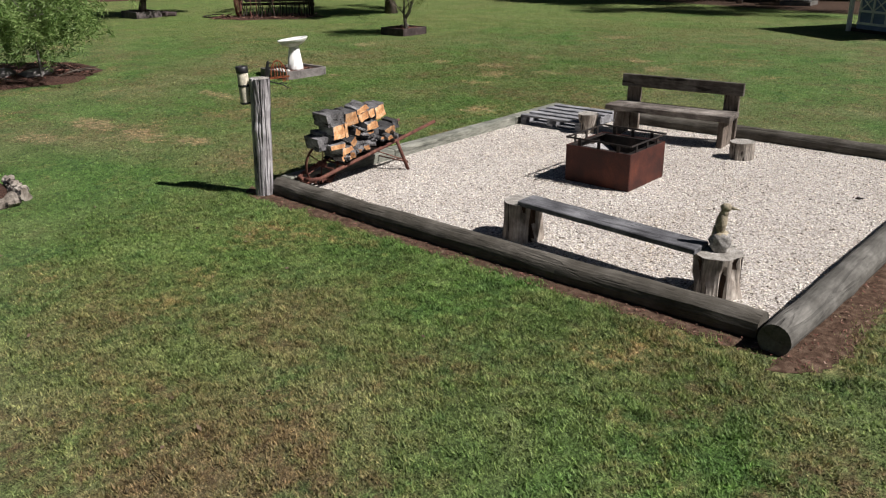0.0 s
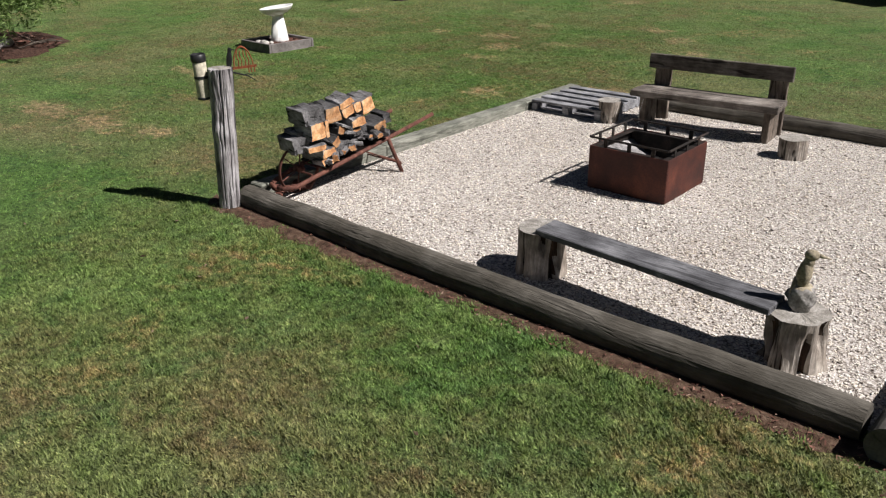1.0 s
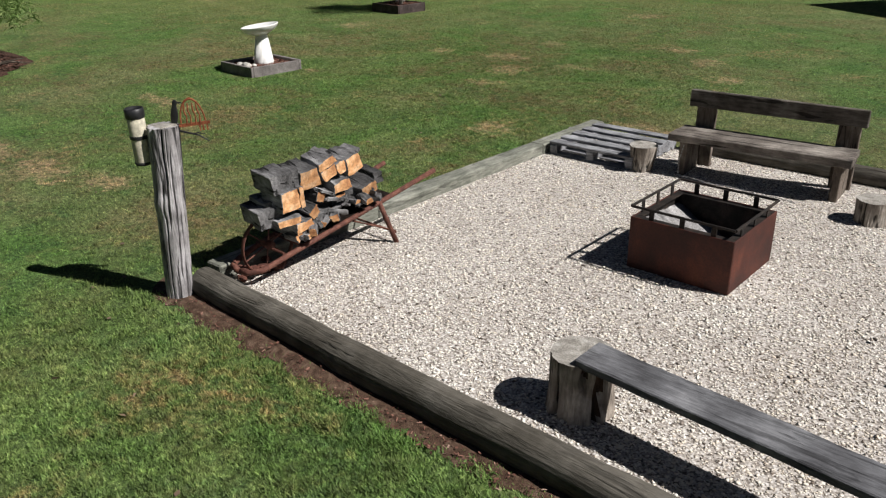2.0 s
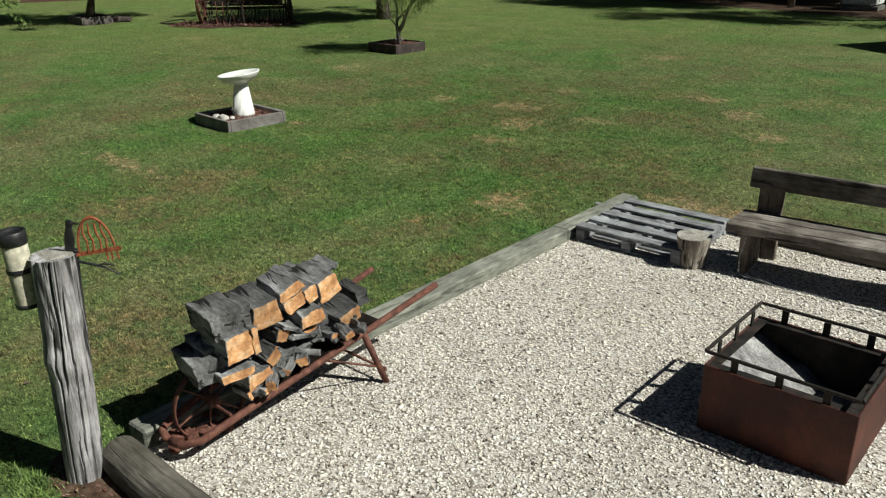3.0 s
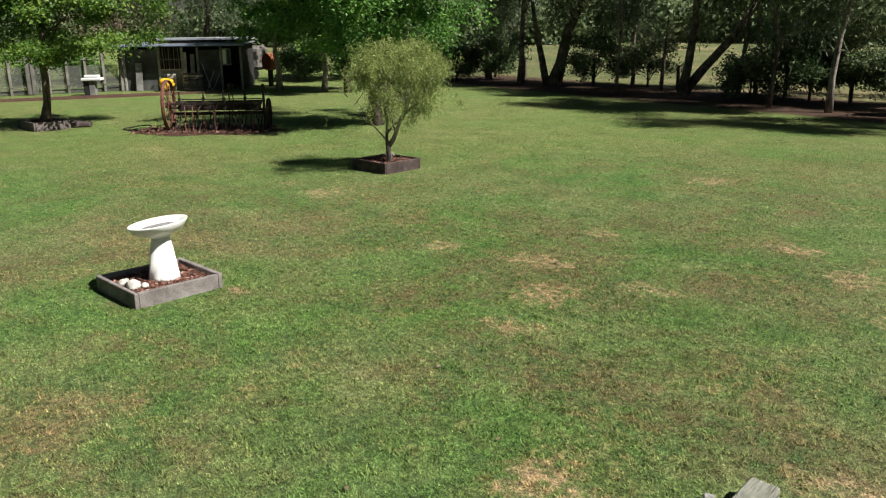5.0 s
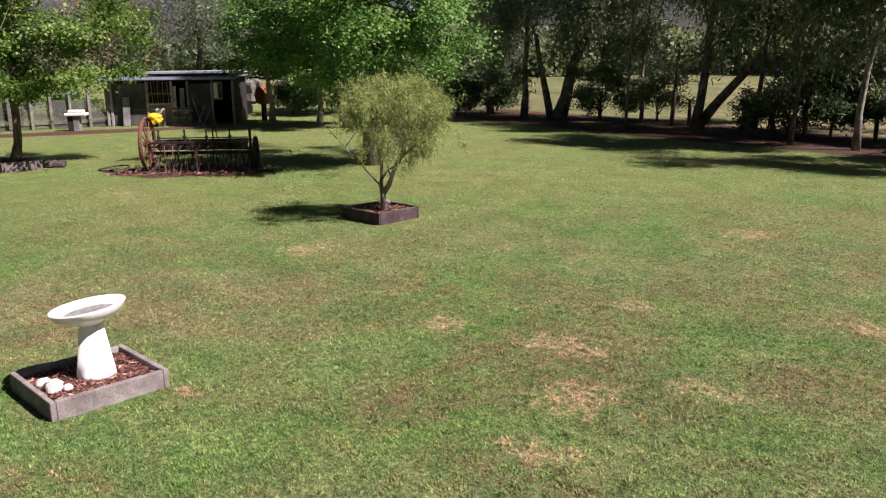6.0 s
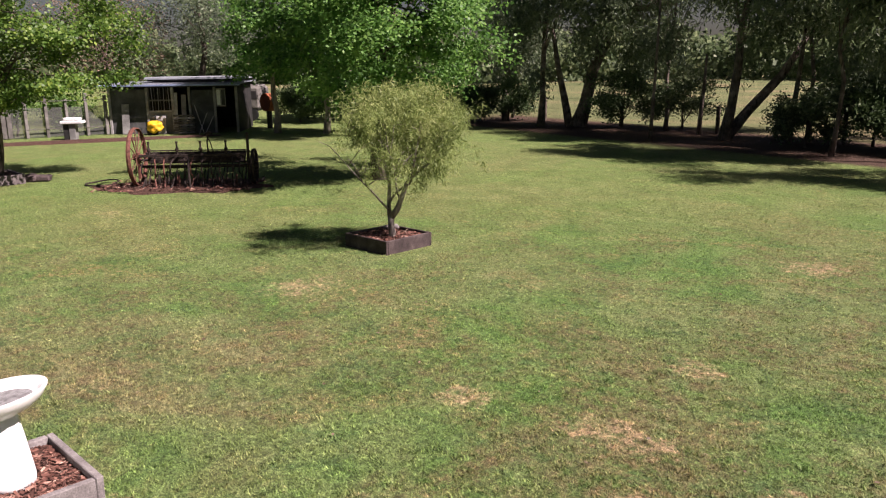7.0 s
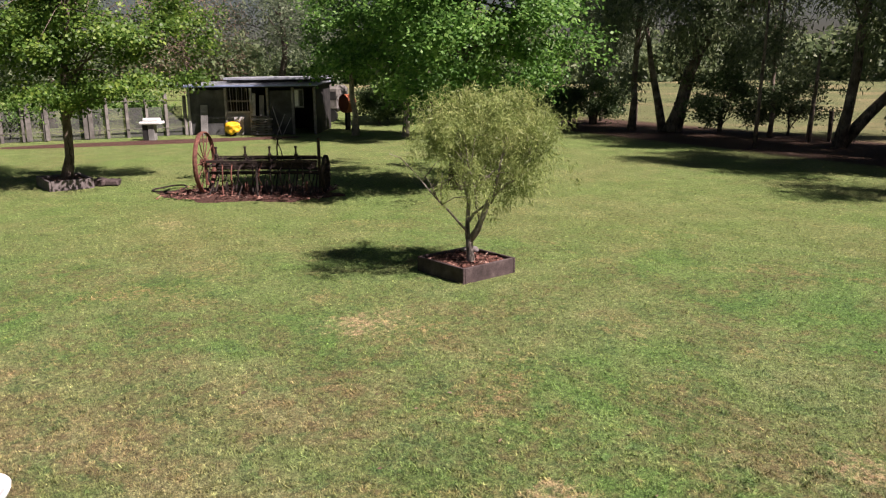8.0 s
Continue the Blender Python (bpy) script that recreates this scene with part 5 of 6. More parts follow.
def shed():
    """Local x runs along the front, y to the back."""
    ob = thing("shed", pose(-41.7, 24.7, 0, 0, 0, 46), "low dark sheeted shed, pale steel skillion roof, open bays", "shed")
    L, D, H = 5.35, 3.4, 2.02
    part("back_wall", box(0, L, D - 0.05, D, 0, H + 0.02, 0.005), SHED_DARK, ob)
    part("side_wall", box(0, 0.05, 0.05, D - 0.06, 0, H + 0.02, 0.005), SHED_DARK, ob)
    part("side_wall", box(L - 0.05, L, 0.05, D - 0.06, 0, H + 0.02, 0.005), SHED_DARK, ob)
    for x in (0.0, 1.55, 2.6, 3.3, 4.35, L - 0.1):
        part("post", box(x, x + 0.10, -0.03, 0.08, 0, H - 0.1, 0.008), PALE_TIMBER, ob)
    part("lintel", box(-0.05, L + 0.05, -0.03, -0.005, H - 0.10, H, 0.006), SHED_DARK, ob)
    part("front_panel", box(0.1, 1.55, 0.02, 0.06, 0, 1.85, 0.005), SHADECLOTH, ob, "dark grey shadecloth front panel")
    part("front_panel", box(1.65, 2.6, 0.02, 0.06, 0, 0.92, 0.005), SHED_GREY, ob, "pale grey sheet front panel")
    part("front_panel", box(3.42, 4.35, 0.02, 0.06, 0, 1.8, 0.005), SHADECLOTH, ob, "dark front panel")
    for i in range(8):
        x = 1.70 + 0.115 * i
        part("cage_pole", tube([(x, 0.03, 0.92), (x + random.uniform(-0.03, 0.03), 0.03, 1.9)], 0.012, 5), GALV if i % 2 else FENCE_GREY, ob)
    part("cage_rail", box(1.65, 2.6, 0.0, 0.018, 1.36, 1.42, 0.003), FENCE_GREY, ob)
    part("cage_rail", box(1.65, 2.6, 0.0, 0.018, 0.90, 0.97, 0.003), PALE_TIMBER, ob)
    for i in range(8):
        part("stacked_board", box(2.66 + 0.03 * (i % 3), 3.55 - 0.05 * (i % 2), -0.30 + 0.01 * i, -0.08, 0.02 + i * 0.10, 0.085 + i * 0.10, 0.005), PALE_TIMBER if i % 3 == 0 else FENCE_GREY, ob)
    for x, w, h_, m_ in ((0.55, 0.30, 1.25, SHED_GREY), (1.95, 0.40, 0.75, PALE_TIMBER), (2.72, 0.14, 1.7, PALE_TIMBER), (3.02, 0.20, 1.62, SHED_GREY)):
        part("leaning_sheet", box(x, x + w, -0.02, 0.0, 0, h_, 0.004, 0, pose(0, -0.22, 0.01, -8)), m_, ob, "grey leaning sheet")
    for x0, x1, z1 in ((3.95, 3.55, 1.15), (3.75, 4.05, 0.85), (4.0, 4.3, 0.7)):
        part("leaning_tool", tube([(x0, -0.35, 0.0), (x1, -0.02, z1)], 0.018, 6), PALE_TIMBER, ob, "pale wooden tool shaft")
    part("window_frame", box(4.47, 4.86, -0.012, 0.012, 1.10, 1.86, 0.004), PALE_TIMBER, ob, "pale frame round a narrow window")
    for x in (4.50, 4.69):
        part("window_pane", box(x, x + 0.14, -0.024, -0.013, 1.16, 1.80, 0.002), SHADECLOTH if x > 4.6 else TANK_WHITE, ob, "narrow window pane")
    roof = bmesh.new()
    n = 60
    rows = []
    for i in range(n + 1):
        x = -0.25 + (L + 0.5) * i / n
        zz = 0.015 * (1 if i % 2 else -1)
        rows.append([roof.verts.new((x, -0.55, H + 0.03 + zz)), roof.verts.new((x, D + 0.2, H + 0.10 + zz))])
    for a, b in zip(rows, rows[1:]):
        roof.faces.new((a[0], b[0], b[1], a[1]))
    bmesh.ops.solidify(roof, geom=roof.faces[:], thickness=0.01)
    part("roof", roof, ROOF_STEEL, ob, "pale corrugated steel roof")
    part("gutter", box(-0.25, L + 0.25, -0.62, -0.55, H - 0.04, H + 0.03, 0.01), BLUE_PAINT, ob, "blue-grey gutter")
    part("clerestory", box(1.3, L, 1.3, D + 0.1, H + 0.13, H + 0.2, 0.005), SHED_DARK, ob)
    part("upper_roof", box(1.2, L + 0.1, 1.2, D + 0.3, H + 0.20, H + 0.30, 0.01, 0, pose(0, 0, 0, 0)), ROOF_STEEL, ob)
    return ob


shed()


def bucket_flower():
    bm = blob(0.26, (1.35, 1.2, 0.95), 0.5, 4.0, 3)
    bm.transform(pose(0.1, 0.05, 0.34))
    ob = thing("yellow_tub", pose(-39.97, 25.67, 0), "bright yellow plastic tub on a stand before the shed", "tub")
    part("tub_body", bm, YELLOW, ob, smooth=True)
    part("stand", box(-0.2, 0.2, -0.15, 0.15, 0, 0.16, 0.01), SHED_DARK, ob)


bucket_flower()


def beehive():
    ob = thing("white_topped_stand", pose(-40.65, 22.7, 0, 0, 0, 50), "dark stand with a white moulded top by the yard fence", "stand")
    part("leg_panel", box(-0.12, 0.12, -0.18, 0.18, 0, 0.62, 0.01), SHED_GREY, ob)
    part("leg_panel", box(-0.34, -0.14, -0.16, 0.16, 0, 0.62, 0.01), SHED_DARK, ob)
    part("top", box(-0.42, 0.42, -0.28, 0.28, 0.62, 0.74, 0.03), TANK_WHITE, ob, "white top")
    part("lid", box(-0.30, 0.30, -0.20, 0.20, 0.74, 0.86, 0.03), TANK_WHITE, ob)


beehive()


def yard_fence():
    ob = thing("yard_fence", pose(-41.9, 24.3, 0, 0, 0, 0), "grey timber yard fence with weathered boards and netting", "fence")
    a, b = Vector((0.1, 0.3, 0)), Vector((-2.6, -8.4, 0))
    n = 12
    for i in range(n + 1):
        p = a.lerp(b, i / n)
        hgt = 1.65 + 0.12 * math.sin(i * 2.3)
        part("post", box(p.x - 0.06, p.x + 0.06, p.y - 0.06, p.y + 0.06, 0, hgt, 0.01, 0.01), FENCE_GREY, ob)
    d = (b - a).normalized()
    ang = math.degrees(math.atan2(d.y, d.x))
    m = Matrix.Translation(a) @ pose(0, 0, 0, 0, 0, ang)
    L = (b - a).length
    for z in (0.35, 1.45):
        part("rail", box(0, L, 0.065, 0.09, z, z + 0.022, 0.004, 0, m), FENCE_GREY, ob)
    i = 0
    x = 2.9
    while x < L - 0.2:
        w = random.uniform(0.14, 0.2)
        if random.random() < 0.3:
            part("board", box(x, x + w, 0.105, 0.125, 0.04, random.uniform(1.45, 1.72), 0.004, 0.004, m), FENCE_GREY, ob)
        x += w + random.uniform(0.015, 0.05)
    net = box(0.1, L, -0.075, -0.07, 0.02, 1.2, 0, 0, m)
    part("netting", net, NETTING, ob, "grey wire netting")


yard_fence()


def barrel():
    ob = thing("rusty_drum", pose(-38.8, 30.7, 0), "small orange rusted drum standing on a post in the shade", "drum")
    bm = tube([(0, -0.2, 1.15), (0, 0.2, 1.15)], 0.40, 18)
    part("drum_body", bm, RUST_BRIGHT, ob)
    part("drum_stand", box(-0.08, 0.08, -0.1, 0.1, 0, 0.78, 0.01), SHED_DARK, ob)


barrel()


def white_vehicle():
    """A pale caravan, mostly hidden behind trees."""
    ob = thing("caravan", pose(-44.4, 33.4, 0, 0, 0, 40), "small dull grey caravan parked behind the shed", "caravan")
    part("body", box(-0.9, 0.9, -0.9, 0.9, 0.5, 1.8, 0.18), FENCE_GREY, ob)
    part("window", box(-0.7, -0.1, -0.912, -0.89, 1.1, 1.5, 0.005), SHED_DARK, ob)
    part("window", box(0.1, 0.7, -0.912, -0.89, 1.1, 1.5, 0.005), SHED_DARK, ob)
    for x in (-0.4, 0.4):
        part("wheel", tube([(x, -0.9, 0.32), (x, -0.7, 0.32)], 0.32, 18), BLACK_PLASTIC, ob)


white_vehicle()

# ---- timber gate behind the trees ----
gate = thing("timber_gate", pose(-36.0, 34.3, 0, 0, 0, 12), "low dark timber rail fence behind the trees", "gate")
for x in (0.0, 1.6, 3.2):
    part("post", box(x, x + 0.14, 0, 0.14, 0, 1.25, 0.01, 0.01), BARK_DARK, gate)
for z in (0.35, 0.7, 1.05):
    part("rail", box(-0.1, 3.4, -0.05, -0.004, z, z + 0.13, 0.008), BENCH_X, gate)

# ---- broad green trees by the shed ----
T0X, T0Y = -22.9, 22.6
tree("green_tree", T0X, T0Y, 7.0, 0.19, (0.2, 0.2, 4.25), (3.5, 3.5, 3.1), 760, 60, (0.10, 0.072), BARK_DARK, LEAF_MID, "dense broad tree with glossy mid-green leaves over the lawn", 31, 0.0, (0.1, 0.2), (0.24, 0.24, 0.12), 0.2, 30, 0.2, 0.2, start=0.25, lobes=64, lobe=0.105, flat=0.5)
tree("green_tree", -36.3, 29.3, 6.5, 0.13, (0.2, 0.1, 3.9), (2.2, 2.2, 2.6), 360, 28, (0.15, 0.11), BARK_GREY, LEAF_MID, "slim-trunked tree with bright green leaves near the shed", 32, 0.0, (0.1, 0.1), (0.24, 0.24, 0.12), 0.2, 22, 0.2, 0.2, lobes=40, lobe=0.12, flat=0.5)
tree("green_tree", -34.2, 30.2, 6.5, 0.12, (0.1, 0.0, 4.0), (2.6, 2.6, 2.8), 440, 28, (0.15, 0.11), BARK_GREY, LEAF_MID, "slim-trunked tree with bright green leaves near the shed", 33, 0.0, (0.1, 0.1), (0.24, 0.24, 0.12), 0.2, 22, 0.2, 0.2, lobes=40, lobe=0.12, flat=0.5)
tree("green_tree", -32.5, 30.1, 7.0, 0.14, (0.1, 0.0, 4.3), (3.0, 3.0, 3.2), 500, 30, (0.15, 0.11), BARK_DARK, LEAF_DEEP, "tree with dark green leaves in the row behind the lawn", 34, 0.0, (0.1, 0.1), (0.24, 0.24, 0.12), 0.2, 24, 0.2, 0.2, lobes=44, lobe=0.12, flat=0.5)
# added low-crowned tree that shades the bright grass right of the shed
tree("green_tree", -38.6, 36.2, 6.5, 0.14, (0.1, 0.0, 3.6), (2.8, 2.8, 3.0), 440, 28, (0.15, 0.11), BARK_DARK, LEAF_DEEP, "tree with dark green leaves, added behind the gate to cast shade", 44, 0.0, (0.1, 0.1), (0.24, 0.24, 0.12), 0.2, 22, 0.2, 0.2, lobes=40, lobe=0.12, flat=0.5)
tree("grey_green_tree", -44.5, 31.0, 9.0, 0.2, (0.0, 0.0, 5.6), (4.2, 4.2, 3.8), 460, 46, (0.18, 0.06), BARK_DARK, LEAF_BLUE, "tall grey-green tree behind the shed", 35, 0.0, (0.1, 0.1), 0.36, 0.4, 24, 0.2, 0.2, lobes=40, lobe=0.18)
tree("bare_shrub", -47.5, 27.5, 5.5, 0.15, (0.0, 0.0, 4.2), (3.2, 3.2, 2.8), 260, 30, (0.14, 0.05), BARK_DARK, LEAF_DRY, "brownish half-bare tree behind the yard", 36, 0.0, (0.1, 0.1), 0.45, 0.2, 40, 0.2, 0.25)
tree("grey_green_tree", -51.0, 22.0, 9.0, 0.2, (0.0, 0.0, 5.2), (4.2, 4.2, 4.0), 400, 42, (0.18, 0.06), BARK_DARK, LEAF_BLUE, "tall grey-green tree behind the yard fence", 37, 0.0, (0.1, 0.1), 0.36, 0.4, 24, 0.2, 0.2, lobes=40, lobe=0.18)
tree("green_tree", -48.0, 14.0, 7.0, 0.2, (0.0, 0.0, 4.4), (3.8, 3.8, 3.5), 400, 42, (0.17, 0.1), BARK_DARK, LEAF_DEEP, "broad dark green tree at the yard's edge", 38, 0.0, (0.1, 0.1), 0.3, 0.2, 24, 0.2, 0.2, lobes=40, lobe=0.18)
tree("green_tree", -33.0, 9.0, 6.5, 0.2, (0.0, 0.0, 4.4), (3.0, 3.0, 3.0), 300, 42, (0.17, 0.1), BARK_DARK, LEAF_DEEP, "broad dark green tree at the lawn's edge", 39, 0.0, (0.1, 0.1), 0.3, 0.2, 24, 0.2, 0.2, lobes=40, lobe=0.18)

# ---- tall gums along the fence ----
BARK_GUM = wood("gum_bark", 2, (0.065, 0.050, 0.040), (0.15, 0.12, 0.098), (0.30, 0.25, 0.21), bump=1.0)
GUMS = [
    (-29.3, 38.3, 11, 0.20, (0.4, 0.2), 1.0), (-27.8, 38.9, 11, 0.42, (2.4, 1.6), 1.0), (-20.4, 37.0, 12, 0.24, (0.8, 0.5), 1.1), (-15.8, 33.9, 10, 0.10, (0.3, 0.0), 0.8),
    (-13.75, 33.5, 11, 0.14, (0.4, 0.1), 0.9), (-17.6, 37.5, 11, 0.11, (-0.6, 0.3), 1.0), (-23.8, 39.2, 10, 0.11, (0.3, 0.2), 1.0), (-11.0, 37.2, 11, 0.26, (0.2, 0.5), 1.0),
    (-7.6, 31.6, 12.5, 0.26, (0.2, 0.2), 0.95), (-33.0, 40.5, 10, 0.22, (0.5, 0.2), 1.0), (-18.0, 42.0, 11, 0.12, (0.2, 0.2), 1.1),
    (-12.5, 40.5, 11, 0.12, (0.2, 0.2), 1.1),
]
for i, (x, y, h, r, lean, s) in enumerate(GUMS):
    tree("gum_tree", x, y, h * 0.85, r * 0.72, (lean[0] * 0.7, lean[1] * 0.7, h * 0.55), (3.2 * s, 2.9 * s, h * 0.42), 400, 42, (0.25, 0.052), BARK_GUM if i != 4 else BARK_GREY, LEAF_GUM if i % 3 else LEAF_BLUE,
         "tall gum tree with a dark trunk and drooping grey-green leaves" if i != 4 else "tall gum tree with a smooth pale grey trunk", 50 + i, 0.0, lean, (0.26, 0.26, 0.36), 1.2, 40, 0.1, 0.3, group="gums along the fence", start=0.3, lobes=30, lobe=0.115)


def fork(x, y, tip, r, label, seed):
    rng = np.random.default_rng(seed)
    bm = tube([(x, y, -0.05), (x + tip[0] * 0.3, y + tip[1] * 0.3, tip[2] * 0.28), (x + tip[0] * 0.7, y + tip[1] * 0.7, tip[2] * 0.62), (x + tip[0], y + tip[1], tip[2])], [r * 1.3, r, r * 0.8, r * 0.5], 10, r * 0.15, seed)
    return tagged(part("leaning_trunk", bm, BARK_GUM, smooth=True), label, "trunk")


fork(-20.5, 37.2, (2.1, 1.7, 3.6), 0.18, "thick dark trunk leaning out of a forked gum", 3)
fork(-28.2, 38.9, (-0.7, -0.4, 4.2), 0.15, "dark slim stem of a forked gum", 5)
fork(-22.3, 35.2, (0.1, 0.1, 5.0), 0.06, "slim pale sapling stem in the leaf litter", 6)
fork(-18.2, 37.2, (0.2, 0.2, 4.0), 0.09, "slim dark sapling stem in the leaf litter", 7)
fork(-21.9, 38.2, (0.1, 0.1, 3.0), 0.08, "slim dark sapling stem by the fence", 8)

# those with x below -35 are added, dark stand-ins for tree shade
SHRUBS_AND_SHADE = [(-26.0, 39.6, 1.8, 2.6), (-23.6, 40.2, 1.9, 2.4), (-32.6, 40.2, 1.7, 2.2), (-17.2, 35.9, 1.3, 1.9), (-14.6, 36.4, 1.6, 2.3), (-12.4, 35.6, 1.4, 2.0), (-33.8, 38.8, 1.5, 1.8),
          (-10.2, 37.8, 1.5, 2.2), (-17.4, 38.4, 1.7, 2.9), (-15.6, 37.4, 1.6, 3.0), (-40.6, 33.8, 1.3, 1.5), (-42.8, 36.0, 1.5, 1.9), (-38.2, 37.4, 1.6, 2.2), (-35.2, 37.6, 1.6, 2.3), (-41.5, 38.6, 1.7, 2.3), (-44.2, 37.4, 1.5, 2.1), (-6.5, 36.5, 1.6, 2.2), (-2.5, 37.0, 1.6, 2.2)]
YARD = [(-44.0, 21.8, 1.3, 1.9), (-44.6, 18.6, 1.5, 2.1), (-43.6, 23.8, 1.0, 1.5), (-45.5, 15.5, 1.6, 2.2)]
for i, (x, y, r, h) in enumerate(SHRUBS_AND_SHADE):
    tree("shrub", x, y, h * 0.75, 0.05, (0, 0, h * 0.58), (r, r * 0.9, h * 0.5), 150, 54, (0.14, 0.06), BARK_DARK, LEAF_GUM if i % 2 else LEAF_SHRUB, "dark rounded shrub under the gums, some added to stand for shade", 80 + i, 0.0, (0.05, 0.05), 0.14, 0.1, 14,
         0.2, 0.2, "shrub", "shrubs under the gums", start=0.1, lobes=14, lobe=0.22)

for i, (x, y, r, h) in enumerate(YARD):
    tree("shrub", x, y, h * 0.75, 0.05, (0, 0, h * 0.58), (r, r * 0.9, h * 0.5), 130, 40, (0.14, 0.06), BARK_DARK, LEAF_DEEP, "dark green shrub behind the yard fence", 180 + i, 0.0, (0.05, 0.05), 0.14, 0.1, 14,
         0.2, 0.2, "shrub", "shrubs behind the yard fence", start=0.1, lobes=14, lobe=0.22)

# ---- boundary fence ----
fence = thing("boundary_fence", pose(0, 0, 0), "post and wire boundary fence behind the gums", "fence")
fa, fb = Vector((-46.0, 45.2, 0)), Vector((8.0, 31.2, 0))
for i in range(23):
    p = fa.lerp(fb, i / 22)
    part("fence_post", box(p.x - 0.06, p.x + 0.06, p.y - 0.06, p.y + 0.06, 0, 1.15 + 0.1 * math.sin(i * 1.7), 0.01, 0.008), BARK_DARK, fence)
for z in (0.3, 0.6, 0.9, 1.1):
    part("fence_wire", tube([fa + Vector((0, -0.07, z)), fb + Vector((0, -0.07, z))], 0.003, 4), IRON_OLD, fence)

# ---- far woods past the pasture ----
rng = np.random.default_rng(77)
cc = []
for i in range(1300):
    f = rng.uniform(0, 1)
    ang = math.radians(75 + 110 * f)
    R = rng.uniform(112, 128) + 10 * math.sin(f * 21)
    h = 5.0 + 6.0 * abs(noise.noise(Vector((f * 14, 2, 0))))
    cc.append((-9 + R * math.cos(ang), 10 + R * math.sin(ang), rng.uniform(0.5, h)))
woods = leaf_cloud("far_woods", np.array(cc), (1.4, 1.4, 1.0), 46, 1.2, 0.7, LEAF_GUM, None, rng, 0.2)
tagged(woods, "distant line of dark trees past the pasture", "woods", kind="stuff")

# ---- tank in its cage ----
def caged_tank():
    ob = thing("caged_tank", pose(-12.1, 33.4, 0, 0, 0, 3), "white plastic water tank in a galvanised cage on a pallet", "tank")
    part("tank_body", box(0.03, 1.13, 0.03, 1.0, 0.17, 1.12, 0.05), TANK_WHITE, ob)
    part("base_pallet", box(0, 1.16, 0, 1.03, 0.0, 0.15, 0.01), FENCE_GREY, ob)
    for i in range(6):
        x = i * 1.16 / 5
        part("cage_bar", tube([(x, 0, 0.15), (x, 0, 1.15)], 0.011, 6), GALV, ob)
        part("cage_bar", tube([(0, x * 0.89, 0.15), (0, x * 0.89, 1.15)], 0.011, 6), GALV, ob)
    for z in (0.2, 0.45, 0.7, 0.95, 1.15):
        part("cage_bar", tube([(0, -0.012, z), (1.16, -0.012, z)], 0.011, 6), GALV, ob)
        part("cage_bar", tube([(-0.012, 0, z), (-0.012, 1.03, z)], 0.011, 6), GALV, ob)
    part("cap", lathe([(0.09, 1.12), (0.1, 1.13), (0.1, 1.16), (0.02, 1.17)], 16), BLACK_PLASTIC, ob)


caged_tank()


# ---- gazebo ----
def gazebo():
    ob = thing("gazebo", pose(-7.15, 25.35, 0, 0, 0, -32), "white and blue timber gazebo with cross-braced rails", "gazebo")
    W, D, H = 2.8, 2.8, 2.15
    for x in (0, W):
        for y in (0, D):
            part("post", box(x - 0.05, x + 0.05, y - 0.05, y + 0.05, 0, H, 0.006), WHITE_PAINT, ob)
    part("floor_deck", box(-0.1, W + 0.1, 0.06, D + 0.1, 0.0, 0.10, 0.01), BOX_BROWN, ob)
    for y in (0.0, D):
        for z in (0.22, 0.55, 0.95):
            part("rail", box(0.3, W - 0.05, y - 0.025, y + 0.025, z, z + 0.06, 0.004), WHITE_PAINT, ob)
        part("kick_panel", box(0.3, W - 0.05, y - 0.012, y + 0.012, 0.10, 0.22, 0.003), BLUE_PAINT, ob, "blue panel")
        for i in range(5):
            x = 0.32 + i * 0.48
            part("stile", box(x, x + 0.045, y - 0.022, y + 0.022, 0.28, 0.95, 0.003), WHITE_PAINT, ob)
            if i < 4:
                part("cross_brace", tube([(x + 0.04, y, 0.61), (x + 0.48, y, 0.95)], 0.018, 4), WHITE_PAINT, ob)
                part("cross_brace", tube([(x + 0.04, y, 0.95), (x + 0.48, y, 0.61)], 0.018, 4), WHITE_PAINT, ob)
        part("infill", box(0.3, W - 0.05, y + 0.03, y + 0.04, 0.28, 0.95, 0), BLUE_PAINT, ob, "blue back panel")
    roof = bmesh.new()
    e = 0.35
    base = [roof.verts.new(p) for p in ((-e, -e, H), (W + e, -e, H), (W + e, D + e, H), (-e, D + e, H))]
    apex = roof.verts.new((W / 2, D / 2, H + 0.75))
    for i in range(4):
        roof.faces.new((base[i], base[(i + 1) % 4], apex))
    roof.faces.new(base[::-1])
    part("roof", roof, SHED_DARK, ob, "dark hipped roof")


gazebo()

# ---- chain by the bench ----
chain = [(-5.60, 9.84, 0.34), (-5.62, 9.80, 0.18), (-5.60, 9.77, 0.05)] + [(-5.55 + 0.09 * i, 9.74 + 0.02 * math.sin(i * 1.3) - 0.012 * i * 0.3, 0.045) for i in range(14)]
bm = bmesh.new()
for i, (a, b) in enumerate(zip(chain, chain[1:])):
    a, b = Vector(a), Vector(b)
    n_ = max(1, int((b - a).length / 0.03))
    for j in range(n_):
        q0, q1 = a.lerp(b, j / n_), a.lerp(b, (j + 0.75) / n_)
        put(bm, tube([q0, q1], 0.007 if j % 2 else 0.0045, 6))
tagged(part("chain", bm, GALV), "pale metal chain hanging from the bench to the gravel", "chain")

# ---- island bed with the feathery tree ----
patch("mulch_island", -18.6, 6.85, 1.95, 1.75, 0.004, 0.10, MULCH, "bark mulch island bed with rocks", "mulch", 0.12, 2.0)


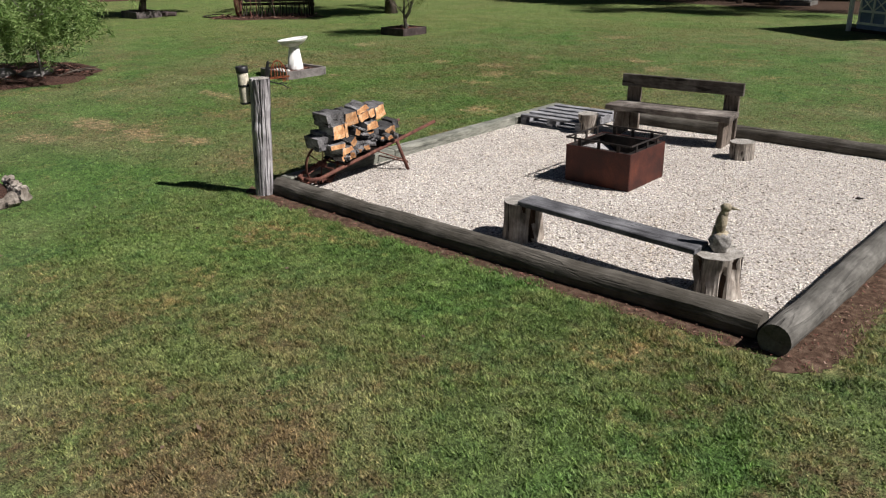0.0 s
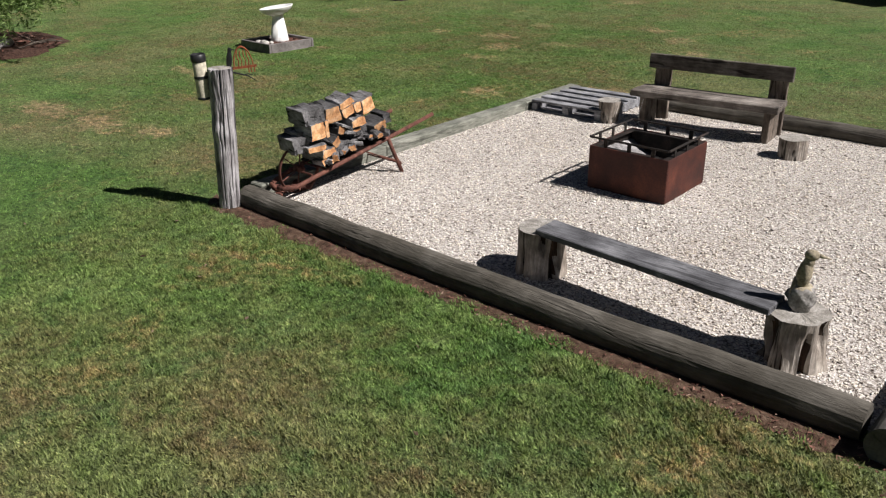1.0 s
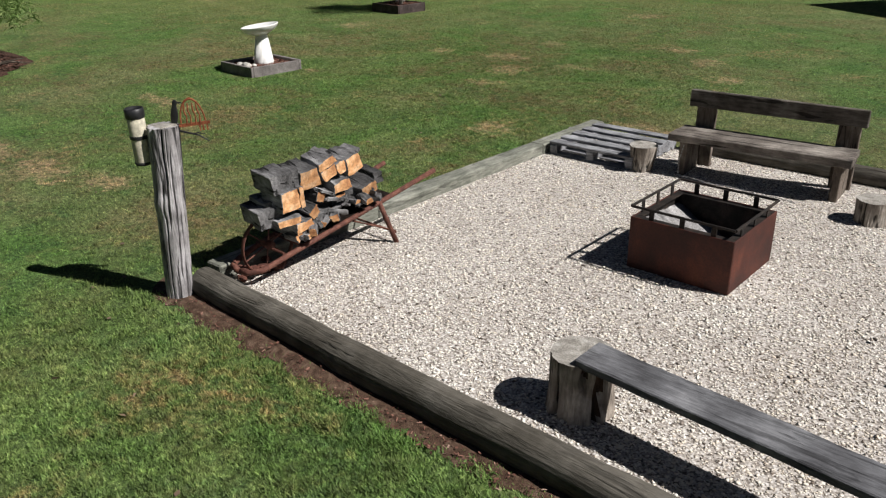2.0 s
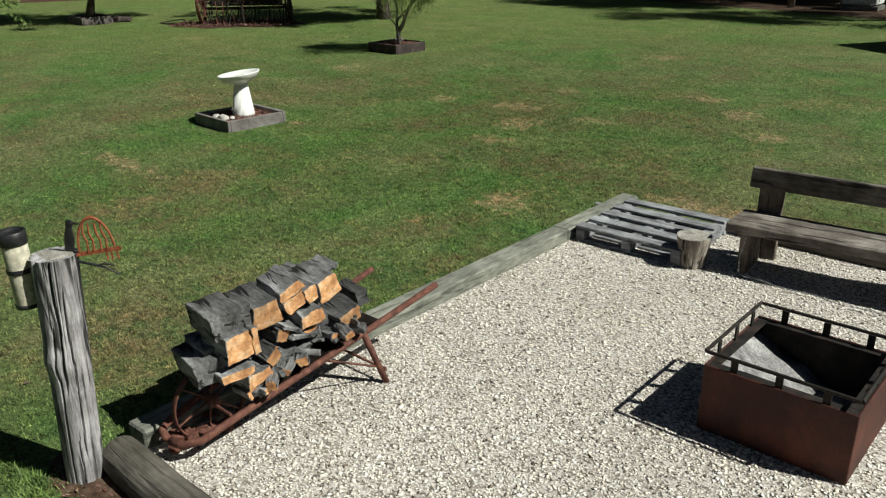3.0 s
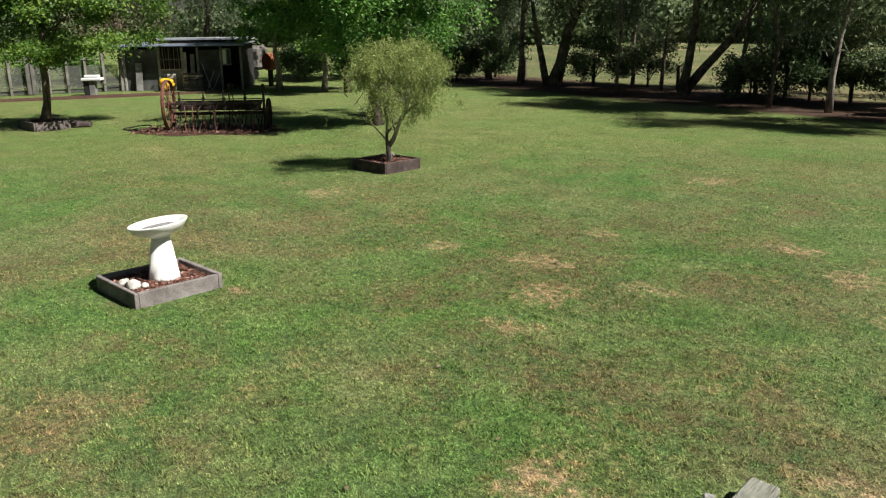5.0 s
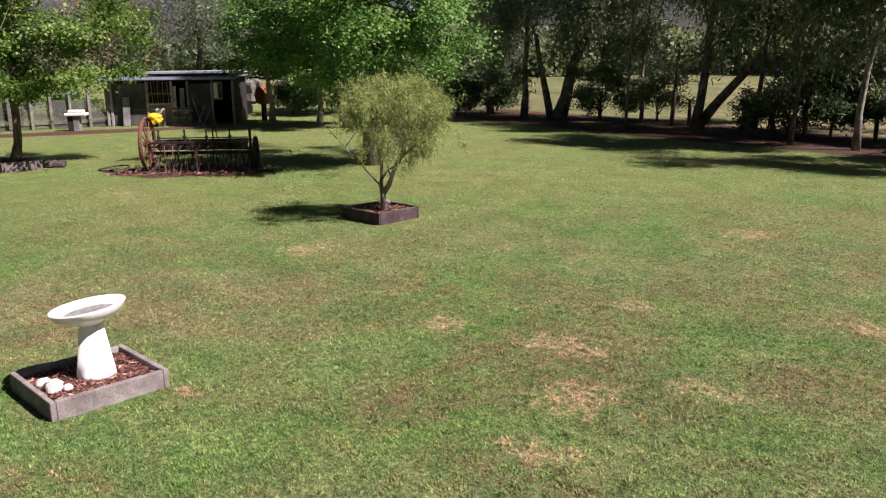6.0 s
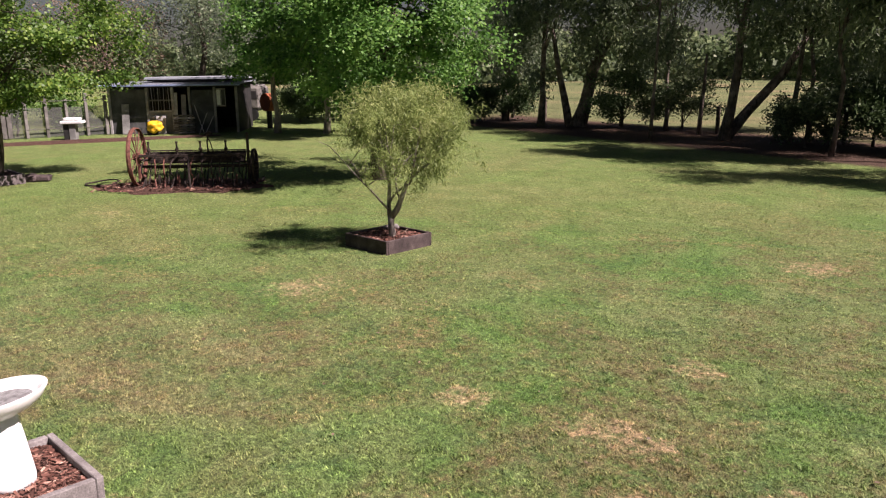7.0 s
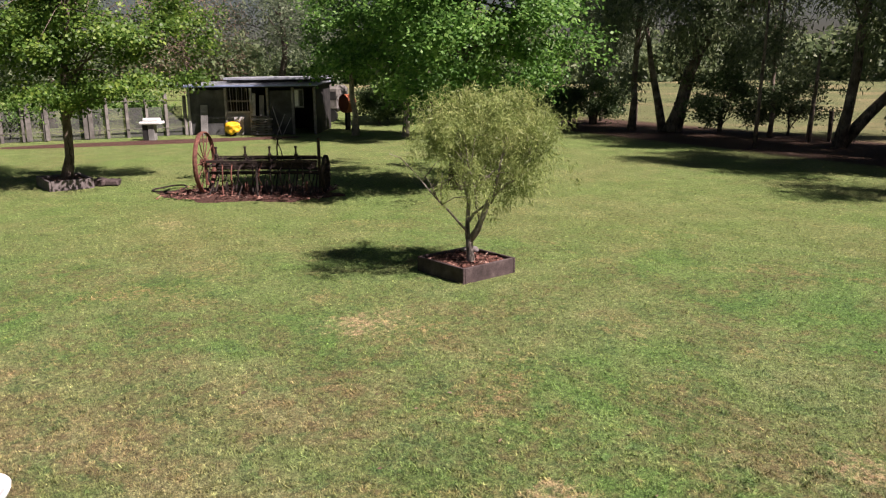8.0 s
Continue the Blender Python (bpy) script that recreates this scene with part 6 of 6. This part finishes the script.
def pepper_tree():
    """Thin arching boughs that let long feathery fronds hang."""
    rng = np.random.default_rng(91)
    ob = thing("pepper_tree", pose(-18.5, 6.3, 0.05), "small weeping tree with feathery pale green fronds", "tree")
    tips = crown_points(rng, 92, (0.75, 0.65, 1.9), (1.9, 1.75, 1.2), 0.4, 0.2, 3.0)
    part("trunk", limbs((0, 0, -0.05), (0.25, 0.2, 2.6), 0.075, tips, rng, start=0.25, thin=0.22), BARK_GREY, ob, smooth=True)
    hang = []
    for p in tips:
        for _ in range(4):
            q = p + rng.normal(0, 0.16, 3)
            sway = rng.normal(0, 0.03, 2)
            for j in range(rng.integers(6, 15)):
                hang.append(q + np.array((sway[0] * j, sway[1] * j, -0.055 * j)))
    hang = np.array(hang)
    hang = hang[hang[:, 2] > 0.25]
    leaf_cloud("crown", hang, 0.028, 7, 0.13, 0.024, LEAF_FERN, ob, rng, 0.45, 0.6)


pepper_tree()
chips("bark_chips", -1.5, 1.5, -1.3, 1.3, 0.09, 900, pose(-18.6, 6.85, 0), 0.04, "bark chips on the island bed", 27)
for i, (x, y, r, sq) in enumerate(((-17.75, 7.0, 0.38, (1.3, 0.8, 0.26)), (-18.1, 6.4, 0.28, (1, 1.1, 0.4)), (-18.9, 6.2, 0.25, (1.2, 0.8, 0.5)))):
    bm = blob(r, sq, 0.35, i * 4.4, 3)
    bm.transform(pose(x, y, 0.12, 8, -6, i * 40))
    tagged(part("rock", bm, BOX_GREY, smooth=True), "flat grey rock in the island bed", "rock", "rocks in the island bed")
stake = box(-0.02, 0.02, -0.02, 0.02, 0, 0.75, 0.004)
stake.transform(pose(-17.35, 6.95, 0.05))
tagged(part("timber_stake", stake, FENCE_GREY), "thin grey timber stake in the island bed", "stake")
for i, (x0, y0, x1, y1) in enumerate(((-17.6, 7.6, -17.1, 8.2), (-17.2, 7.2, -17.0, 8.0), (-17.5, 7.9, -17.3, 7.3), (-17.2, 5.6, -17.0, 6.5))):
    bm = tube([(x0, y0, 0.08), ((x0 + x1) / 2 + 0.03, (y0 + y1) / 2, 0.14 + 0.05 * (i % 2)), (x1, y1, 0.10 + 0.12 * (i % 3))], [0.022, 0.016, 0.007], 7, 0.004, i * 3.0)
    tagged(part("edging_branch", bm, BARK_DARK), "dark branch lying at the bed's edge", "branch", "branches edging the bed")

# ---- low bed with log edging ----
patch("mulch_bed_low", -9.85, 2.62, 0.82, 0.66, 0.004, 0.10, MULCH, "reddish mulch bed edged with weathered logs", "mulch", 0.08, 6.0)
for i, (a, b, r) in enumerate((((-9.05, 3.20, 0.07), (-9.87, 3.32, 0.07), 0.065), ((-8.99, 3.10, 0.06), (-8.92, 2.35, 0.06), 0.07))):
    bm = tube(line(a, b, 22), r, 20, 0.055, i * 8.0 + 2, True, 9.0)
    tagged(part("edging_log", bm, BARK_Z), "weathered grey log edging a mulch bed", "log", "logs edging the low bed")


# ---- fallen leaves and a scrap of bark on the lawn ----
rng = np.random.default_rng(41)
n_ = 240
spots = np.stack([rng.uniform(-16, -2, n_), rng.uniform(1.0, 20.0, n_), np.full(n_, 0.022)], 1)
spots = spots[~((spots[:, 0] > -7.5) & (spots[:, 0] < -1.2) & (spots[:, 1] > 4.8) & (spots[:, 1] < 11.1))]
leaf_litter = leaf_cloud("fallen_leaves", spots, 0.004, 1, 0.05, 0.028, LEAF_DRY, None, rng, 0.0, 0.12)
tagged(leaf_litter, "dry brown leaves scattered on the lawn", "leaves", kind="stuff")
bm = box(-0.032, 0.032, -0.02, 0.02, 0.0, 0.028, 0.007, 0.008, pose(-7.46, 10.62, 0.012, 0, 12, 30))
tagged(part("bark_scrap", bm, PALE_TIMBER), "pale scrap of bark on the grass beside the sleeper", "bark")


# ---- lawn blades ----
def lawn():
    rng = np.random.default_rng(5)
    made = []
    for n, lo, hi, far, hgt, wid in ((290000, 2.6, 6.5, 0.22, 0.020, 0.0100), (350000, 2.2, 8.5, 1.0, 0.017, 0.0084), (230000, 8.5, 17.0, 1.0, 0.019, 0.0096), (90000, 17.0, 28.0, 1.0, 0.020, 0.0105)):
        # points round the line that the lawn is crossed along, denser near it
        f = rng.uniform(0, far, n * 3)
        cx, cy = -9.4 * f, 10.15 * f
        a = np.radians(131.8) + rng.uniform(-0.62, 0.62, n * 3)
        r = np.sqrt(rng.uniform(lo * lo, hi * hi, n * 3))
        x, y = cx + r * np.cos(a), cy + r * np.sin(a)
        keep = ~((x > -7.32) & (x < -1.38) & (y > 5.02) & (y < 10.9))
        luck = rng.uniform(0, 1, n * 3)
        ragged = np.array([noise.noise((a_ * 3.5, b_ * 3.5, 7.0)) for a_, b_ in zip(x, y)]) if hi < 9 else np.zeros(n * 3)
        front = np.where((x > -7.7) & (x < -1.1), 5.05 - y, 9.0)
        side = np.where((y > 4.7) & (y < 11.0), x + 1.42, 9.0)
        front = np.where(front < -0.05, 9.0, front)
        side = np.where(side < -0.05, 9.0, side)
        gap = np.minimum(front, side * 0.8) + 0.16 * ragged
        keep &= luck < np.clip((gap - 0.06) / 0.24, 0.03, 1.0)
        tuft = 1 + 0.7 * np.exp(-((gap - 0.30) / 0.10) ** 2)
        for bx, by, br in ((-13.8, 10.6, 0.66), (-17.3, 17.6, 0.60), (-18.6, 6.85, 1.85), (-9.85, 2.62, 0.82), (-25.75, 18.75, 1.6), (-30.2, 16.5, 1.0), (-5.9, 26.5, 2.0)):
            keep &= (x - bx) ** 2 + (y - by) ** 2 > br * br
        keep &= 0.252 * x + 0.968 * y < 27.5
        for dx, dy, rx, ry in DRY:
            inside = ((x - dx) / rx) ** 2 + ((y - dy) / ry) ** 2 < 0.6
            keep &= ~(inside & (rng.uniform(0, 1, n * 3) < 0.3))
        x, y, tuft = x[keep][:n], y[keep][:n], tuft[keep][:n]
        m = len(x)
        c = np.stack([x, y, np.zeros(m)], 1)
        az = rng.uniform(0, 2 * np.pi, m)
        out = rng.uniform(0.2, 1.5, m)
        clump = np.array([noise.noise((a_ * 7.0, b_ * 7.0, 0.0)) for a_, b_ in zip(x, y)])
        tall = hgt * rng.uniform(0.45, 1.25, m) * (1 + 1.0 * clump) * tuft
        w = wid * rng.uniform(0.5, 1.3, m) * (1 + 0.5 * clump)
        d = np.stack([np.cos(az) * out * tall, np.sin(az) * out * tall, tall], 1)
        s = np.stack([-np.sin(az) * w, np.cos(az) * w, np.zeros(m)], 1) * 0.5
        made.append(np.stack([c - s, c + s, c + d], 1).reshape(-1, 3))
    vv = np.concatenate(made)
    tagged(mesh_of("lawn_grass", vv, np.arange(len(vv)).reshape(-1, 3), GRASS_BLADE), "short mown green grass with dry blades", "grass", kind="stuff")


lawn()
